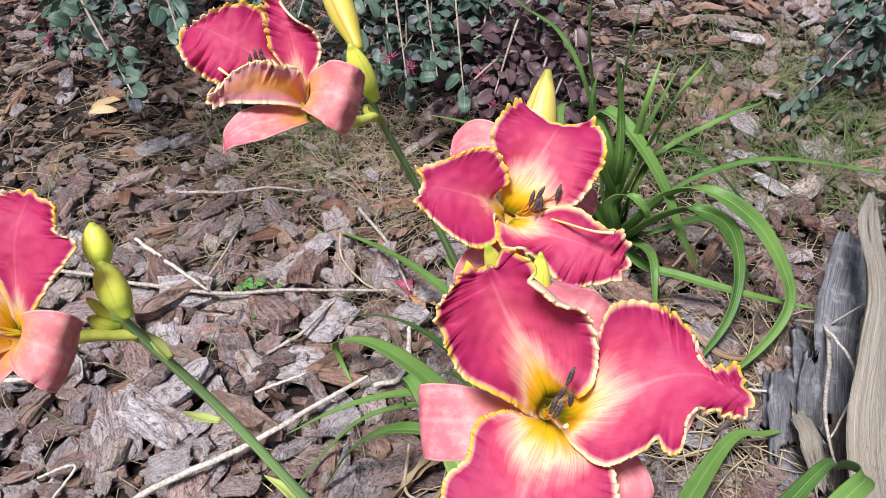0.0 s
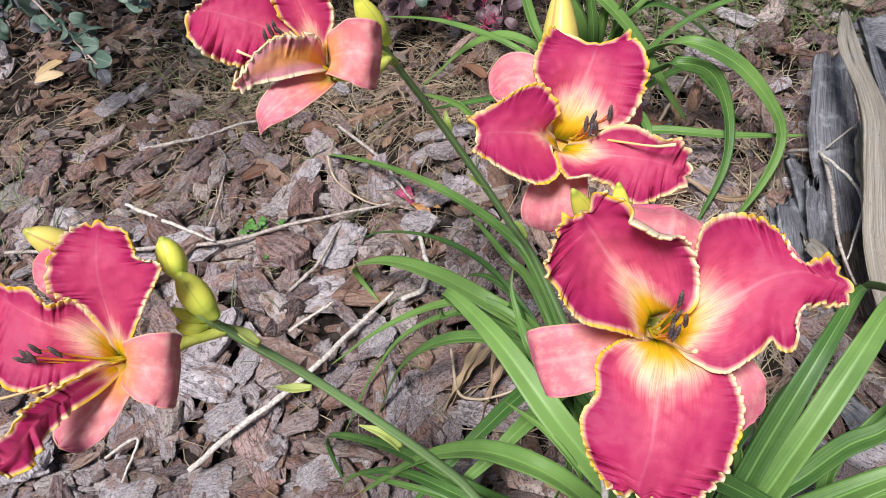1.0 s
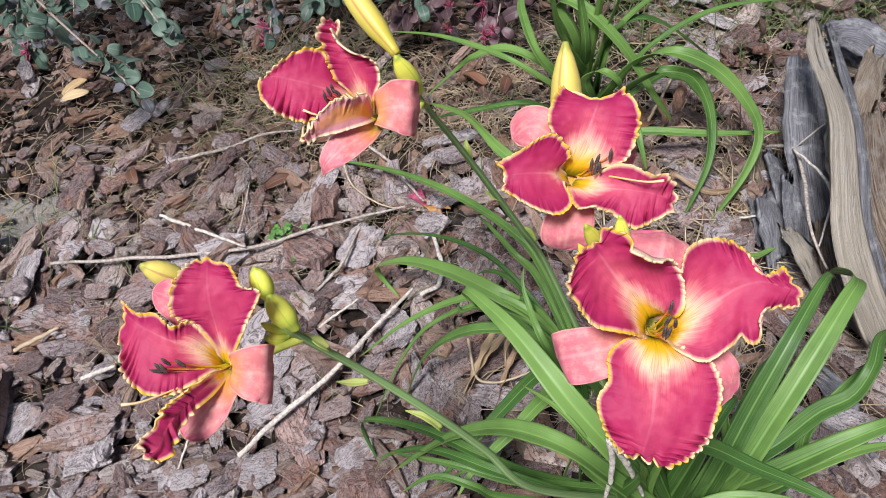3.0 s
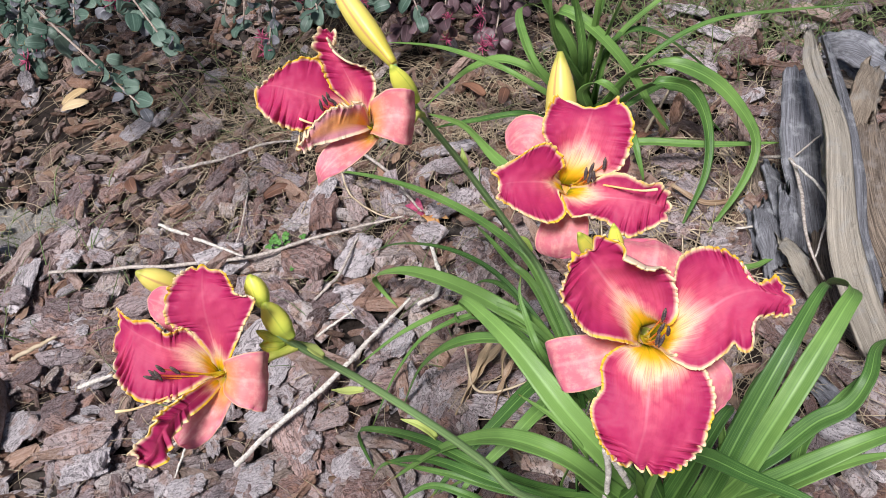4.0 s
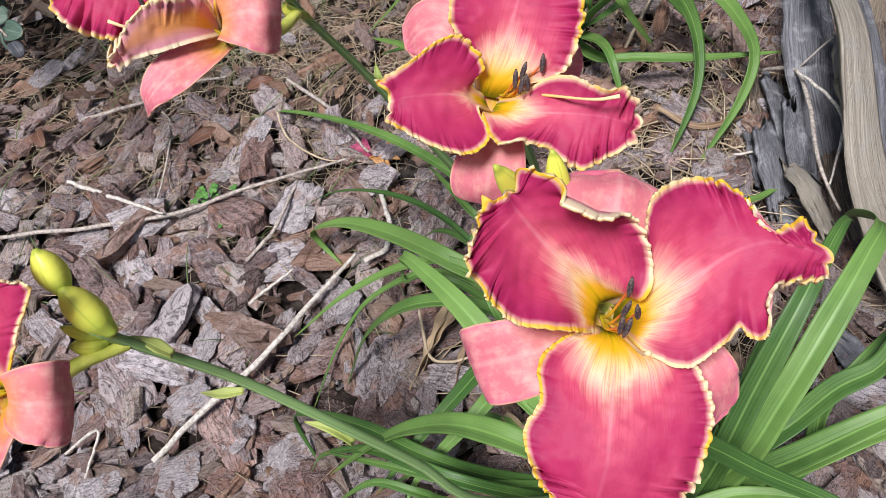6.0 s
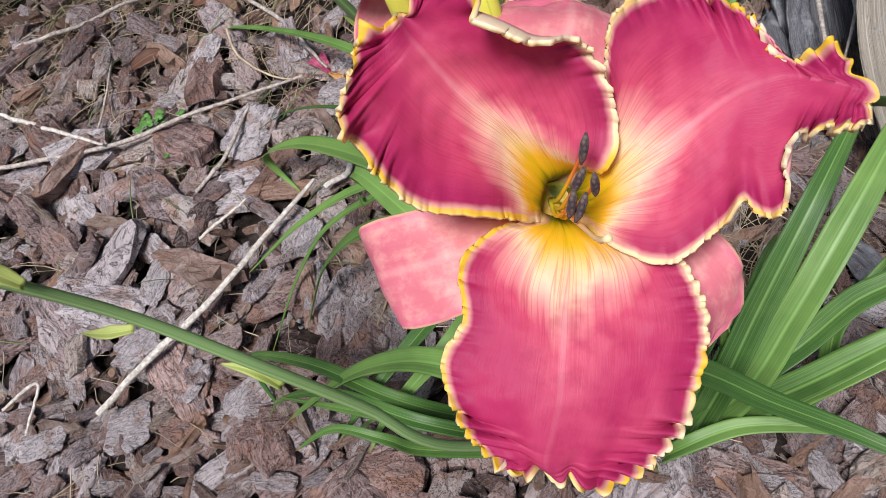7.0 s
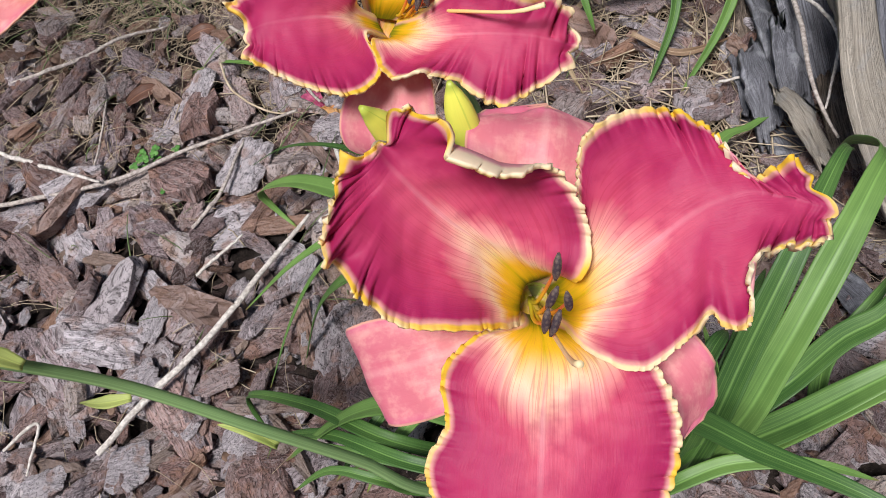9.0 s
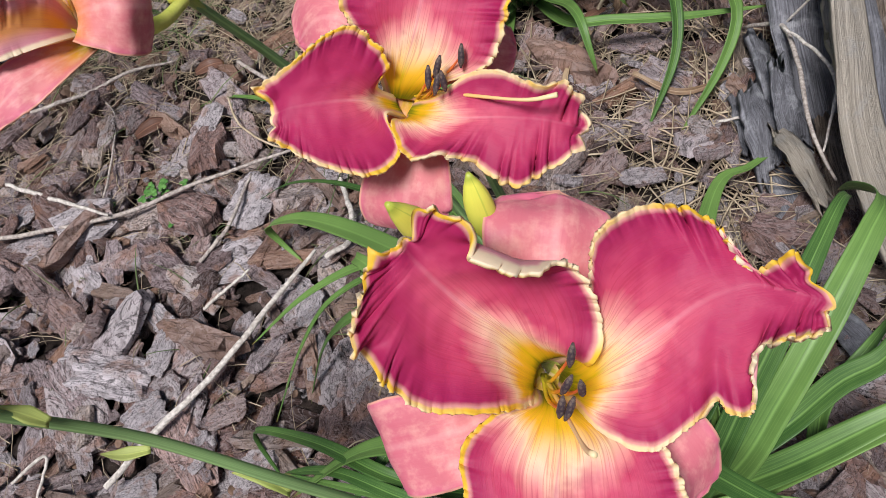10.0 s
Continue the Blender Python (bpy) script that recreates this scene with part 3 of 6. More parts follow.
def loft_petal(fl, mid, left, right, mat, frill=0.22, wave=0.62, seed=0, roll=(), fold=(), pucker=0.10, nu=300, nv=61, thick=0.055, cup=1.7, tip=0.22, zone=1.0, onset=0.0, name="petal", label=""):
    """One petal or sepal drawn between its midrib and its two edge curves, from the tube outward.
    frill: height of the ruffles along the edge, one number or (left numbers, right numbers) from base to tip; wave: their length.
    roll: (side, from, to, angle, width) turns the rim over towards the front; fold: (side, at, wide, inward, rise) draws the edge in; tip: height of the ruffles across the end; zone: how early the throat's yellow ends; onset: how far from the tube's foot the petal begins."""
    rng = np.random.RandomState(seed)
    u = np.linspace(0, 1, nu)
    c, el, er = spline(mid, nu), spline(left, nu), spline(right, nu)
    v = np.linspace(-1, 1, nv)
    v = np.sign(v) * (1 - (1 - np.abs(v)) ** 1.35)
    a = np.abs(v)
    t = unit(np.gradient(c, axis=0))
    across = el - er
    nrm = unit(np.cross(t, across))
    nrm = unit(nrm + 0.6 * unit(np.mean(nrm[nu // 4:], 0))[None])
    grid, band, edge = np.zeros((nu, nv, 3)), np.ones((nu, nv)), np.zeros((nu, nv))
    bumps = lambda x, f, k: np.array([noise.noise(Vector((q * f, seed * 3.7 + k, 0.5))) for q in x])
    for sgn, e in ((1, el), (-1, er)):
        cols = np.where(v * sgn >= 0)[0]
        av = a[cols][None]
        d = e - c
        h = np.sum(d * nrm, 1)[:, None]
        flat = d - nrm * h
        w = np.linalg.norm(d, axis=1)[:, None]
        out = unit(flat)
        for which, at, wide, inward, rise in fold:
            if which == sgn:
                g = np.exp(-((u - at) / wide) ** 2)[:, None]
                flat, h = flat * (1 - inward * g), h + rise * g
        lat, up = av * np.ones((nu, 1)), h * av ** cup
        arc = np.concatenate([[0], np.cumsum(np.linalg.norm(np.diff(e, axis=0), axis=1))])
        far = np.minimum((1 - av) * w, 9)
        f = np.asarray(frill[0 if sgn > 0 else 1] if isinstance(frill, tuple) else [0, frill * 0.4, frill, frill, frill, frill, frill], float)
        amp = np.interp(u, np.linspace(0, 1, len(f)), f)[:, None]
        amp = amp * np.clip(1.05 + 1.5 * bumps(arc, 0.6, sgn * 5.0), 0.3, 2.2)[:, None]
        ph = (6.283 * (arc / wave) + 7.0 * bumps(arc, 0.45, sgn * 9.0) + 3.5 * bumps(arc, 1.3, sgn * 2.0) + rng.rand() * 6)[:, None]
        near, rim = np.exp(-(far / (0.16 + 2.1 * amp)) ** 1.3), np.exp(-(far / 0.14) ** 1.5)
        lean = ph + far * 1.6
        lift = 1.15 * amp * near * (np.sin(lean) + 0.35 * np.sin(lean * 2.3 + 1.0))
        crimp = 0.34 * np.minimum(amp, 0.22) * rim * np.sin(ph * 2.7 + 3.0 * bumps(arc, 2.0, 7.0)[:, None])
        push = amp * near * 0.26 * np.cos(lean - 0.4) + crimp * 0.3
        pos = c[:, None] + flat[:, None] * lat[..., None] + nrm[:, None] * (up + lift + crimp)[..., None] + out[:, None] * push[..., None]
        for which, u0, u1, angle, wd in roll:
            if which != sgn:
                continue
            win = (smoothstep(u, u0 - 0.05, u0 + 0.05) * (1 - smoothstep(u, u1 - 0.05, u1 + 0.05)))[:, None]
            x = np.clip(1 - far / wd, 0, 1) * win
            th = x * angle
            rad = wd / abs(angle)
            pos = pos + out[:, None] * (rad * np.sin(np.abs(th)) - wd * x)[..., None] + nrm[:, None] * (np.sign(angle) * rad * (1 - np.cos(th)))[..., None]
            band[:, cols] *= 1 - 0.55 * x
        grid[:, cols] = pos
        edge[:, cols] = far
    soft = np.array([[noise.noise(Vector((x * 0.8, y * 0.8, z * 0.8 + seed))) + 0.5 * noise.noise(Vector((x * 2.1, y * 2.1, z * 2.1 + seed))) for x, y, z in r] for r in grid])
    grid = grid + nrm[:, None] * (soft * pucker * smoothstep(u, 0.2, 0.5)[:, None])[..., None]
    run = np.concatenate([[0], np.cumsum(np.linalg.norm(np.diff(c, axis=0), axis=1))])
    reach = np.broadcast_to(run[:, None], (nu, nv))
    seg = np.vstack([np.linalg.norm(np.diff(grid, axis=0), axis=2), np.zeros((1, nv))])
    left_to_go = np.cumsum(seg[::-1], axis=0)[::-1]
    side = np.linalg.norm(el[-1] - er[-1]) * v[None] * 0.5
    ph = 6.283 * side / wave + 4 * np.array([noise.noise(Vector((x, seed, 2.0))) for x in side[0]])[None] + left_to_go * 1.5
    near = np.exp(-(left_to_go / (0.22 + 2.6 * tip)) ** 1.25) * tip
    grid = grid + nrm[:, None] * (near * np.sin(ph))[..., None] + t[:, None] * (near * 0.8 * np.sin(ph * 0.7 + 1.0))[..., None]
    edge = np.minimum(edge, left_to_go + 0.02) * band
    pat = np.stack([np.clip(reach / 8.0 * zone + onset, 0, 2), np.broadcast_to((v * 0.5 + 0.5)[None], (nu, nv)), edge], -1)
    body = thick * (1 + 1.6 * np.exp(-(edge / 0.14) ** 2))[..., None]
    vs, fs, ps = shell(grid, pat, body)
    part(name, mesh_from(name, vs * 0.01, fs, mat, ps), fl, label)


def anther_mesh(length=0.9, r=0.115):
    pts = [(-length / 2, 0, 0), (-length / 4, 0, 0.03), (length / 4, 0, 0.03), (length / 2, 0, 0)]
    vs, fs, ps = tube(pts, [0.04, r, r * 1.1, r, 0.04], 10, 12)
    return mesh_from("anther", vs * 0.01, fs, anther_mat, ps)


ANTHER = anther_mesh()


def flower(plant, base, origin, x, y, label, back=((0.2, -0.1, -2.0), (0.2, -0.1, -2.6), (0.15, -0.1, -3.4), (0.1, -0.2, -4.0))):
    """The tube of a flower at its throat, with its own axes: x, y across it and the third out of it."""
    x = Vector(x).normalized()
    y = (Vector(y) - x * x.dot(Vector(y))).normalized()
    z = x.cross(y)
    m = Matrix.Translation(Vector(origin) - Vector(base)) @ Matrix((x, y, z)).transposed().to_4x4()
    vs, fs, ps = tube(back, [0.62, 0.45, 0.36, 0.32], 12, 10, False)
    ob = new("flower", mesh_from("flower", vs * 0.01, fs, throat_mat, ps))
    ob.parent, ob.matrix_basis = plant, m
    return tagged(ob, label)


def stamens(fl, base, ends, stigma, lean, bow=0.5):
    """Filaments from the tube to the anthers, and the longer style."""
    for i, end in enumerate(ends):
        b, e = Vector(base) + Vector((0.1 * (i % 3 - 1), 0.1 * (i // 3), 0)), Vector(end)
        m1, m2 = b.lerp(e, 0.4) - Vector(lean) * bow * 0.6, b.lerp(e, 0.8) - Vector(lean) * bow * 0.35
        vs, fs, ps = tube([b, m1, m2, e], [0.075, 0.065, 0.055, 0.04], 7, 14)
        part("filament", mesh_from("filament", vs * 0.01, fs, filament_mat, ps), fl)
        an = part("anther", ANTHER, fl)
        way = Vector(lean) + Vector((0.25 * math.sin(i * 2.1), 0.2 * math.cos(i * 1.7), 0.1 * math.sin(i)))
        an.matrix_basis = Matrix.Translation(e * 0.01) @ way.to_track_quat("X", "Z").to_matrix().to_4x4()
    b, e = Vector(base), Vector(stigma)
    vs, fs, ps = tube([b, b.lerp(e, 0.45) + Vector((0, -0.2, 0.5)), b.lerp(e, 0.8) + Vector((0, -0.25, 0.35)), e], [0.085, 0.08, 0.07, 0.06, 0.1], 8, 20)
    part("style", mesh_from("style", vs * 0.01, fs, style_mat, ps), fl, "pale yellow style with a small white stigma")


def bud(plant, base, a, b, width, mat, label, bend=0.1):
    """A closed bud from a to b in the world, fattest past its middle."""
    a, b = np.asarray(a, float), np.asarray(b, float)
    ln = np.linalg.norm(b - a)
    m = a + (b - a) * 0.5 + np.array([0, 0, -bend * ln])
    vs, fs, ps = tube([a, m, b], [width * 0.38, width * 0.62, width * 0.9, width, width * 0.98, width * 0.86, width * 0.58, width * 0.16], 18, 24)
    c = even([a, m, b], 24)
    ridge = 1 + 0.07 * np.cos(ps[:, 1] * 2 * np.pi * 3)
    cc = np.repeat(c, 18, 0)
    vs = cc + (vs - cc) * ridge[:, None]
    part("bud", mesh_from("bud", vs - np.asarray(base), fs, mat, ps), plant, label)


def scape(plant, base, points, radii):
    vs, fs, ps = tube(points, [q * 0.86 for q in radii], 12, 40)
    part("scape", mesh_from("scape", vs - np.asarray(base), fs, scape_mat, ps * np.array([0.9, 1, 1])), plant, "smooth green flower stalk")


def bract(plant, base, points, half, seed=0):
    me = ribbon(points, half, "bract", bract_mat, 0.5, 0.0005, 14, 7, 0.0, 0.0, seed, base, lambda u: np.clip(0.55 + u, 0, 1) * np.clip((1 - u) / 0.6, 0, 1) ** 0.8)
    part("bract", me, plant, "pale green pointed bract")


# ---- ground ----
def ground_z(x, y):
    p = Vector((x, y, 0.0))
    return 0.014 * noise.noise(p * 3.1) + 0.006 * noise.noise(p * 11.0) - 0.004


def sandy(x, y):
    return max(0.0, 1.0 - ((x + 0.93) ** 2 / 0.014 + (y - 0.965) ** 2 / 0.005) * 0.6)


def lines(lo, hi, n):
    far = np.array([0.3, 1.0, 3.0, 10.0, 35.0])
    return np.concatenate([lo - far[::-1], np.linspace(lo, hi, n), hi + far])


def build_ground():
    xs, ys = lines(-1.9, 1.1, 170), lines(0.1, 2.6, 150)
    vs = [(x, y, ground_z(x, y)) for x in xs for y in ys]
    m = len(ys)
    fs = [(i * m + j, (i + 1) * m + j, (i + 1) * m + j + 1, i * m + j + 1) for i in range(len(xs) - 1) for j in range(m - 1)]
    thing("ground", (0, 0, 0), "brown garden soil under bark mulch, sandy in places", "ground", "", "structure", mesh_from("ground", vs, fs, soil, [(sandy(x, y), min(1.0, 6.0 * max(0.0, abs(x + 0.4) - 1.3, abs(y - 1.25) - 0.92)), 0) for x, y, z in vs]))


build_ground()


# ---- the front daylily, with four open flowers ----
FRONT = (0.075, 0.460, 0.0)
front = thing("daylily", FRONT, "daylily clump with four open magenta flowers edged in yellow", "daylily")
BLOOM = "open magenta daylily flower with a yellow throat and frilled yellow edges"


def around(mid):
    d = np.asarray(mid[-1], float)[:2] - np.asarray(mid[1], float)[:2]
    return (-d[1], d[0], 0.0)


def sepal(fl, mid, left, right, side=None, **more):
    more = {"ruffle": 0.07, "waves": 4, "cup": (0.3, -0.05), "nu": 36, "nv": 23, "blunt": 0.12, **more}
    part("sepal", bloom("sepal", mid, side or around(mid), left, right, sepal_mat, **more), fl, "salmon pink recurved sepal")


def big_flower():
    fl = flower(front, FRONT, (0.0521, 0.2929, 0.5962), (0.9795, -0.0501, -0.1951), (0.1433, 0.8539, 0.5003), BLOOM)
    loft_petal(fl, [(0.60, 0.10, -2.4), (1.13, -0.08, -0.9), (2.00, 0.71, 0.3), (3.13, 1.57, 0.9), (4.40, 2.55, 1.3), (5.65, 3.01, 1.6), (6.75, 2.81, 1.8), (7.83, 2.41, 2.0)],
               [(0.35, 0.55, -2.4), (0.81, 1.07, -0.9), (1.13, 2.77, 0.6), (1.12, 4.49, 2.0), (2.76, 5.37, 1.4), (4.65, 4.94, 1.0), (5.63, 3.41, 1.2), (7.13, 3.95, 1.4)],
               [(0.40, -0.40, -2.4), (0.96, -0.89, -0.9), (1.69, -1.57, 0.2), (2.95, -1.91, 0.9), (4.29, -0.81, 1.6), (5.36, -0.55, 2.4), (5.45, 1.16, 2.6), (7.55, 1.60, 2.3)],
               petal_mat, ([0, 0, 0.05, 0.06, 0.12, 0.26, 0.26, 0.22], [0, 0, 0.04, 0.05, 0.10, 0.10, 0.20, 0.22]), 0.62, 1, fold=[(-1, 0.60, 0.030, 0.12, 0.35)], tip=0.15)
    loft_petal(fl, [(-0.20, 0.40, -2.4), (-0.26, 0.59, -0.9), (-1.57, 1.72, 0.6), (-2.47, 2.32, 1.2), (-3.18, 2.91, 1.7), (-3.73, 3.45, 2.1), (-4.11, 3.84, 2.3), (-4.36, 4.16, 2.5)],
               [(-0.35, -0.25, -2.4), (-0.47, -0.75, -0.8), (-1.52, -0.72, 0.9), (-2.55, -0.68, 1.6), (-3.92, -0.49, 1.9), (-5.03, 0.48, 2.6), (-5.80, 1.60, 3.0), (-5.20, 4.00, 2.7)],
               [(0.35, 0.50, -2.4), (0.89, 0.77, -0.9), (1.28, 0.66, 0.5), (1.52, 1.90, 0.8), (0.68, 3.43, 1.9), (-0.65, 3.96, 3.2), (-2.32, 4.70, 3.4), (-3.64, 5.17, 3.0)],
               petal_mat, ([0, 0.05, 0.16, 0.06, 0.03, 0.12, 0.30, 0.30], [0, 0, 0.04, 0.05, 0.14, 0.05, 0.05, 0.24]), 0.66, 2, roll=[(-1, 0.66, 0.86, 2.9, 1.1)], tip=0.20, zone=0.92)
    loft_petal(fl, [(0.15, -0.50, -2.4), (0.25, -0.89, -0.9), (0.27, -1.85, 0.0), (0.13, -3.07, 0.4), (0.02, -4.41, 0.8), (-0.09, -5.76, 0.9), (-0.38, -7.21, 0.5), (-0.15, -7.80, 0.1)],
               [(0.50, -0.35, -2.4), (1.04, -0.81, -0.9), (2.92, -1.47, -0.1), (3.64, -2.25, 0.5), (3.98, -3.69, 0.7), (3.69, -5.49, 0.5), (2.92, -7.06, 0.3), (1.00, -8.25, -0.1)],
               [(-0.35, -0.30, -2.4), (-0.46, -0.72, -0.9), (-1.74, -0.96, -0.1), (-2.75, -1.97, 0.3), (-2.66, -3.44, 0.4), (-3.25, -4.72, 0.4), (-2.55, -6.50, 0.3), (-1.35, -7.75, 0.0)],
               petal_mat, ([0, 0, 0.03, 0.04, 0.06, 0.11, 0.17, 0.24], [0, 0, 0.04, 0.07, 0.10, 0.16, 0.24, 0.30]), 0.60, 3, tip=0.30)
    sepal(fl, [(0.14, 0.06, -2.4), (-1.0, -0.73, -1.7), (-2.49, -1.56, -1.5), (-3.98, -2.06, -1.6), (-5.04, -2.36, -2.2), (-5.28, -2.48, -3.2)], [0.5, 1.2, 1.7, 1.9, 1.8, 1.5], [0.5, 1.1, 1.5, 1.7, 1.7, 1.5], seed=4)
    sepal(fl, [(0.31, 0.06, -2.4), (1.8, -0.9, -1.6), (3.35, -1.95, -1.4), (4.5, -3.3, -1.6), (4.85, -4.5, -2.2)], [0.5, 1.2, 1.8, 1.6, 0.6], [0.5, 1.2, 1.3, 1.0, 0.4], seed=5)
    sepal(fl, [(0.23, 0.4, -2.4), (0.22, 2.06, -1.5), (0.36, 3.98, -1.2), (0.54, 5.25, -1.4), (0.68, 5.97, -2.2)], [0.5, 1.5, 2.4, 2.5, 2.2], [0.5, 1.1, 1.7, 1.8, 1.6], seed=6)
    a = [(0.38, 1.05, 2.0), (0.23, 0.23, 2.1), (0.65, 0.13, 2.1), (0.05, -0.38, 2.2), (0.32, -0.46, 2.0), (0.6, -1.27, 4.4)]
    stamens(fl, (0.15, -0.1, -2.3), a[:5], a[5], (0.05, 0.75, 0.65), 0.9)
    return fl


def far_flower():
    fl = flower(front, FRONT, (0.0139, 0.4166, 0.6134), (0.9887, 0.0277, -0.1473), (0.0710, 0.7791, 0.6229), BLOOM)
    loft_petal(fl, [(-0.33, -0.81, -1.6), (-0.10, -0.26, -0.6), (0.37, 0.79, -0.1), (0.85, 2.14, 0.3), (1.22, 3.20, 0.4), (1.46, 3.82, 0.2), (1.58, 4.15, -0.1)],
               [(-0.76, -0.65, -1.6), (-0.91, 0.19, -0.4), (-1.23, 1.21, 0.3), (-1.88, 2.15, 0.8), (-1.94, 3.07, 0.8), (-1.49, 4.19, 0.5), (-0.87, 4.98, 0.1)],
               [(0.43, -0.97, -1.6), (1.51, -0.51, -0.4), (3.23, -0.07, 0.4), (3.88, 1.23, 0.8), (4.20, 2.47, 0.7), (3.97, 3.95, 0.4), (3.12, 4.75, -0.0)],
               petal_mat, ([0, 0, 0.04, 0.16, 0.20, 0.22, 0.20], [0, 0, 0.06, 0.16, 0.20, 0.20, 0.22]), 0.72, 11, onset=0.11, tip=0.05, zone=1.05, nu=170, nv=45)
    loft_petal(fl, [(-0.33, -1.13, -1.6), (-1.15, -0.93, -0.4), (-1.85, -0.86, 0.3), (-2.66, -0.86, 0.7), (-3.45, -0.91, 0.9), (-4.14, -0.97, 0.9), (-4.76, -1.14, 0.7)],
               [(-0.12, -1.61, -1.6), (-0.75, -1.54, -0.1), (-0.35, -2.97, 0.6), (-1.34, -3.70, 1.2), (-2.74, -3.37, 1.5), (-4.10, -2.64, 1.4), (-5.04, -1.95, 0.9)],
               [(-0.44, -0.73, -1.6), (-1.03, -0.36, -0.3), (-0.44, 0.40, 0.7), (-1.37, 1.57, 1.4), (-2.36, 1.50, 1.5), (-3.71, 0.67, 1.3), (-5.34, -0.15, 0.8)],
               petal_mat, ([0, 0, 0.05, 0.10, 0.14, 0.16, 0.16], [0, 0, 0.06, 0.12, 0.14, 0.16, 0.14]), 0.60, 12, onset=0.11, tip=0.14, zone=1.7, nu=170, nv=45)
    loft_petal(fl, [(0.04, -1.45, -1.6), (0.74, -1.68, -0.5), (2.01, -1.91, 0.3), (3.32, -2.01, 0.7), (4.35, -2.14, 0.9), (5.35, -2.37, 0.9), (6.49, -2.74, 0.6)],
               [(0.43, -0.97, -1.6), (1.35, -0.90, -0.4), (2.44, -0.32, 0.5), (3.55, -0.37, 1.1), (4.80, -1.00, 1.3), (5.73, -1.02, 1.2), (6.52, -1.91, 0.8)],
               [(-0.04, -1.77, -1.6), (-0.62, -1.84, 0.1), (0.01, -3.29, 0.8), (1.98, -3.47, 0.9), (3.47, -4.55, 1.1), (4.77, -4.21, 1.1), (6.29, -3.44, 0.8)],
               petal_mat, ([0, 0, 0.04, 0.08, 0.14, 0.20, 0.22], [0, 0, 0.16, 0.16, 0.20, 0.22, 0.22]), 0.66, 13, onset=0.11, tip=0.22, zone=1.3, fold=[(-1, 0.40, 0.04, 0.14, 0.3)], nu=170, nv=45)
    sepal(fl, [(0.11, -0.4, -2.2), (-1.57, 1.89, -1.4), (-2.92, 2.51, -1.6), (-4.04, 1.73, -2.4)], [0.5, 1.4, 1.5, 1.0], [0.5, 1.4, 1.5, 1.0], seed=14)
    sepal(fl, [(0.31, -0.6, -2.2), (-0.02, -3.02, -1.2), (-0.42, -4.97, -1.2), (-0.48, -6.04, -2.2)], [0.5, 1.5, 1.9, 1.4], [0.5, 1.5, 1.9, 1.4], seed=15)
    sepal(fl, [(0.51, -0.2, -2.2), (2.77, 0.73, -1.5), (4.58, 0.53, -2.3)], [0.5, 1.2, 1.0], [0.5, 1.2, 1.0], seed=16)
    a = [(0.94, -0.34, 0.8), (1.31, -0.01, 0.9), (1.47, -0.53, 0.8), (2.21, 0.32, 0.7), (1.23, -0.59, 0.7), (5.29, -1.52, 2.7)]
    stamens(fl, (0.3, -0.5, -2.0), a[:5], a[5], (0.1, 0.9, 0.4), 0.8)
    return fl


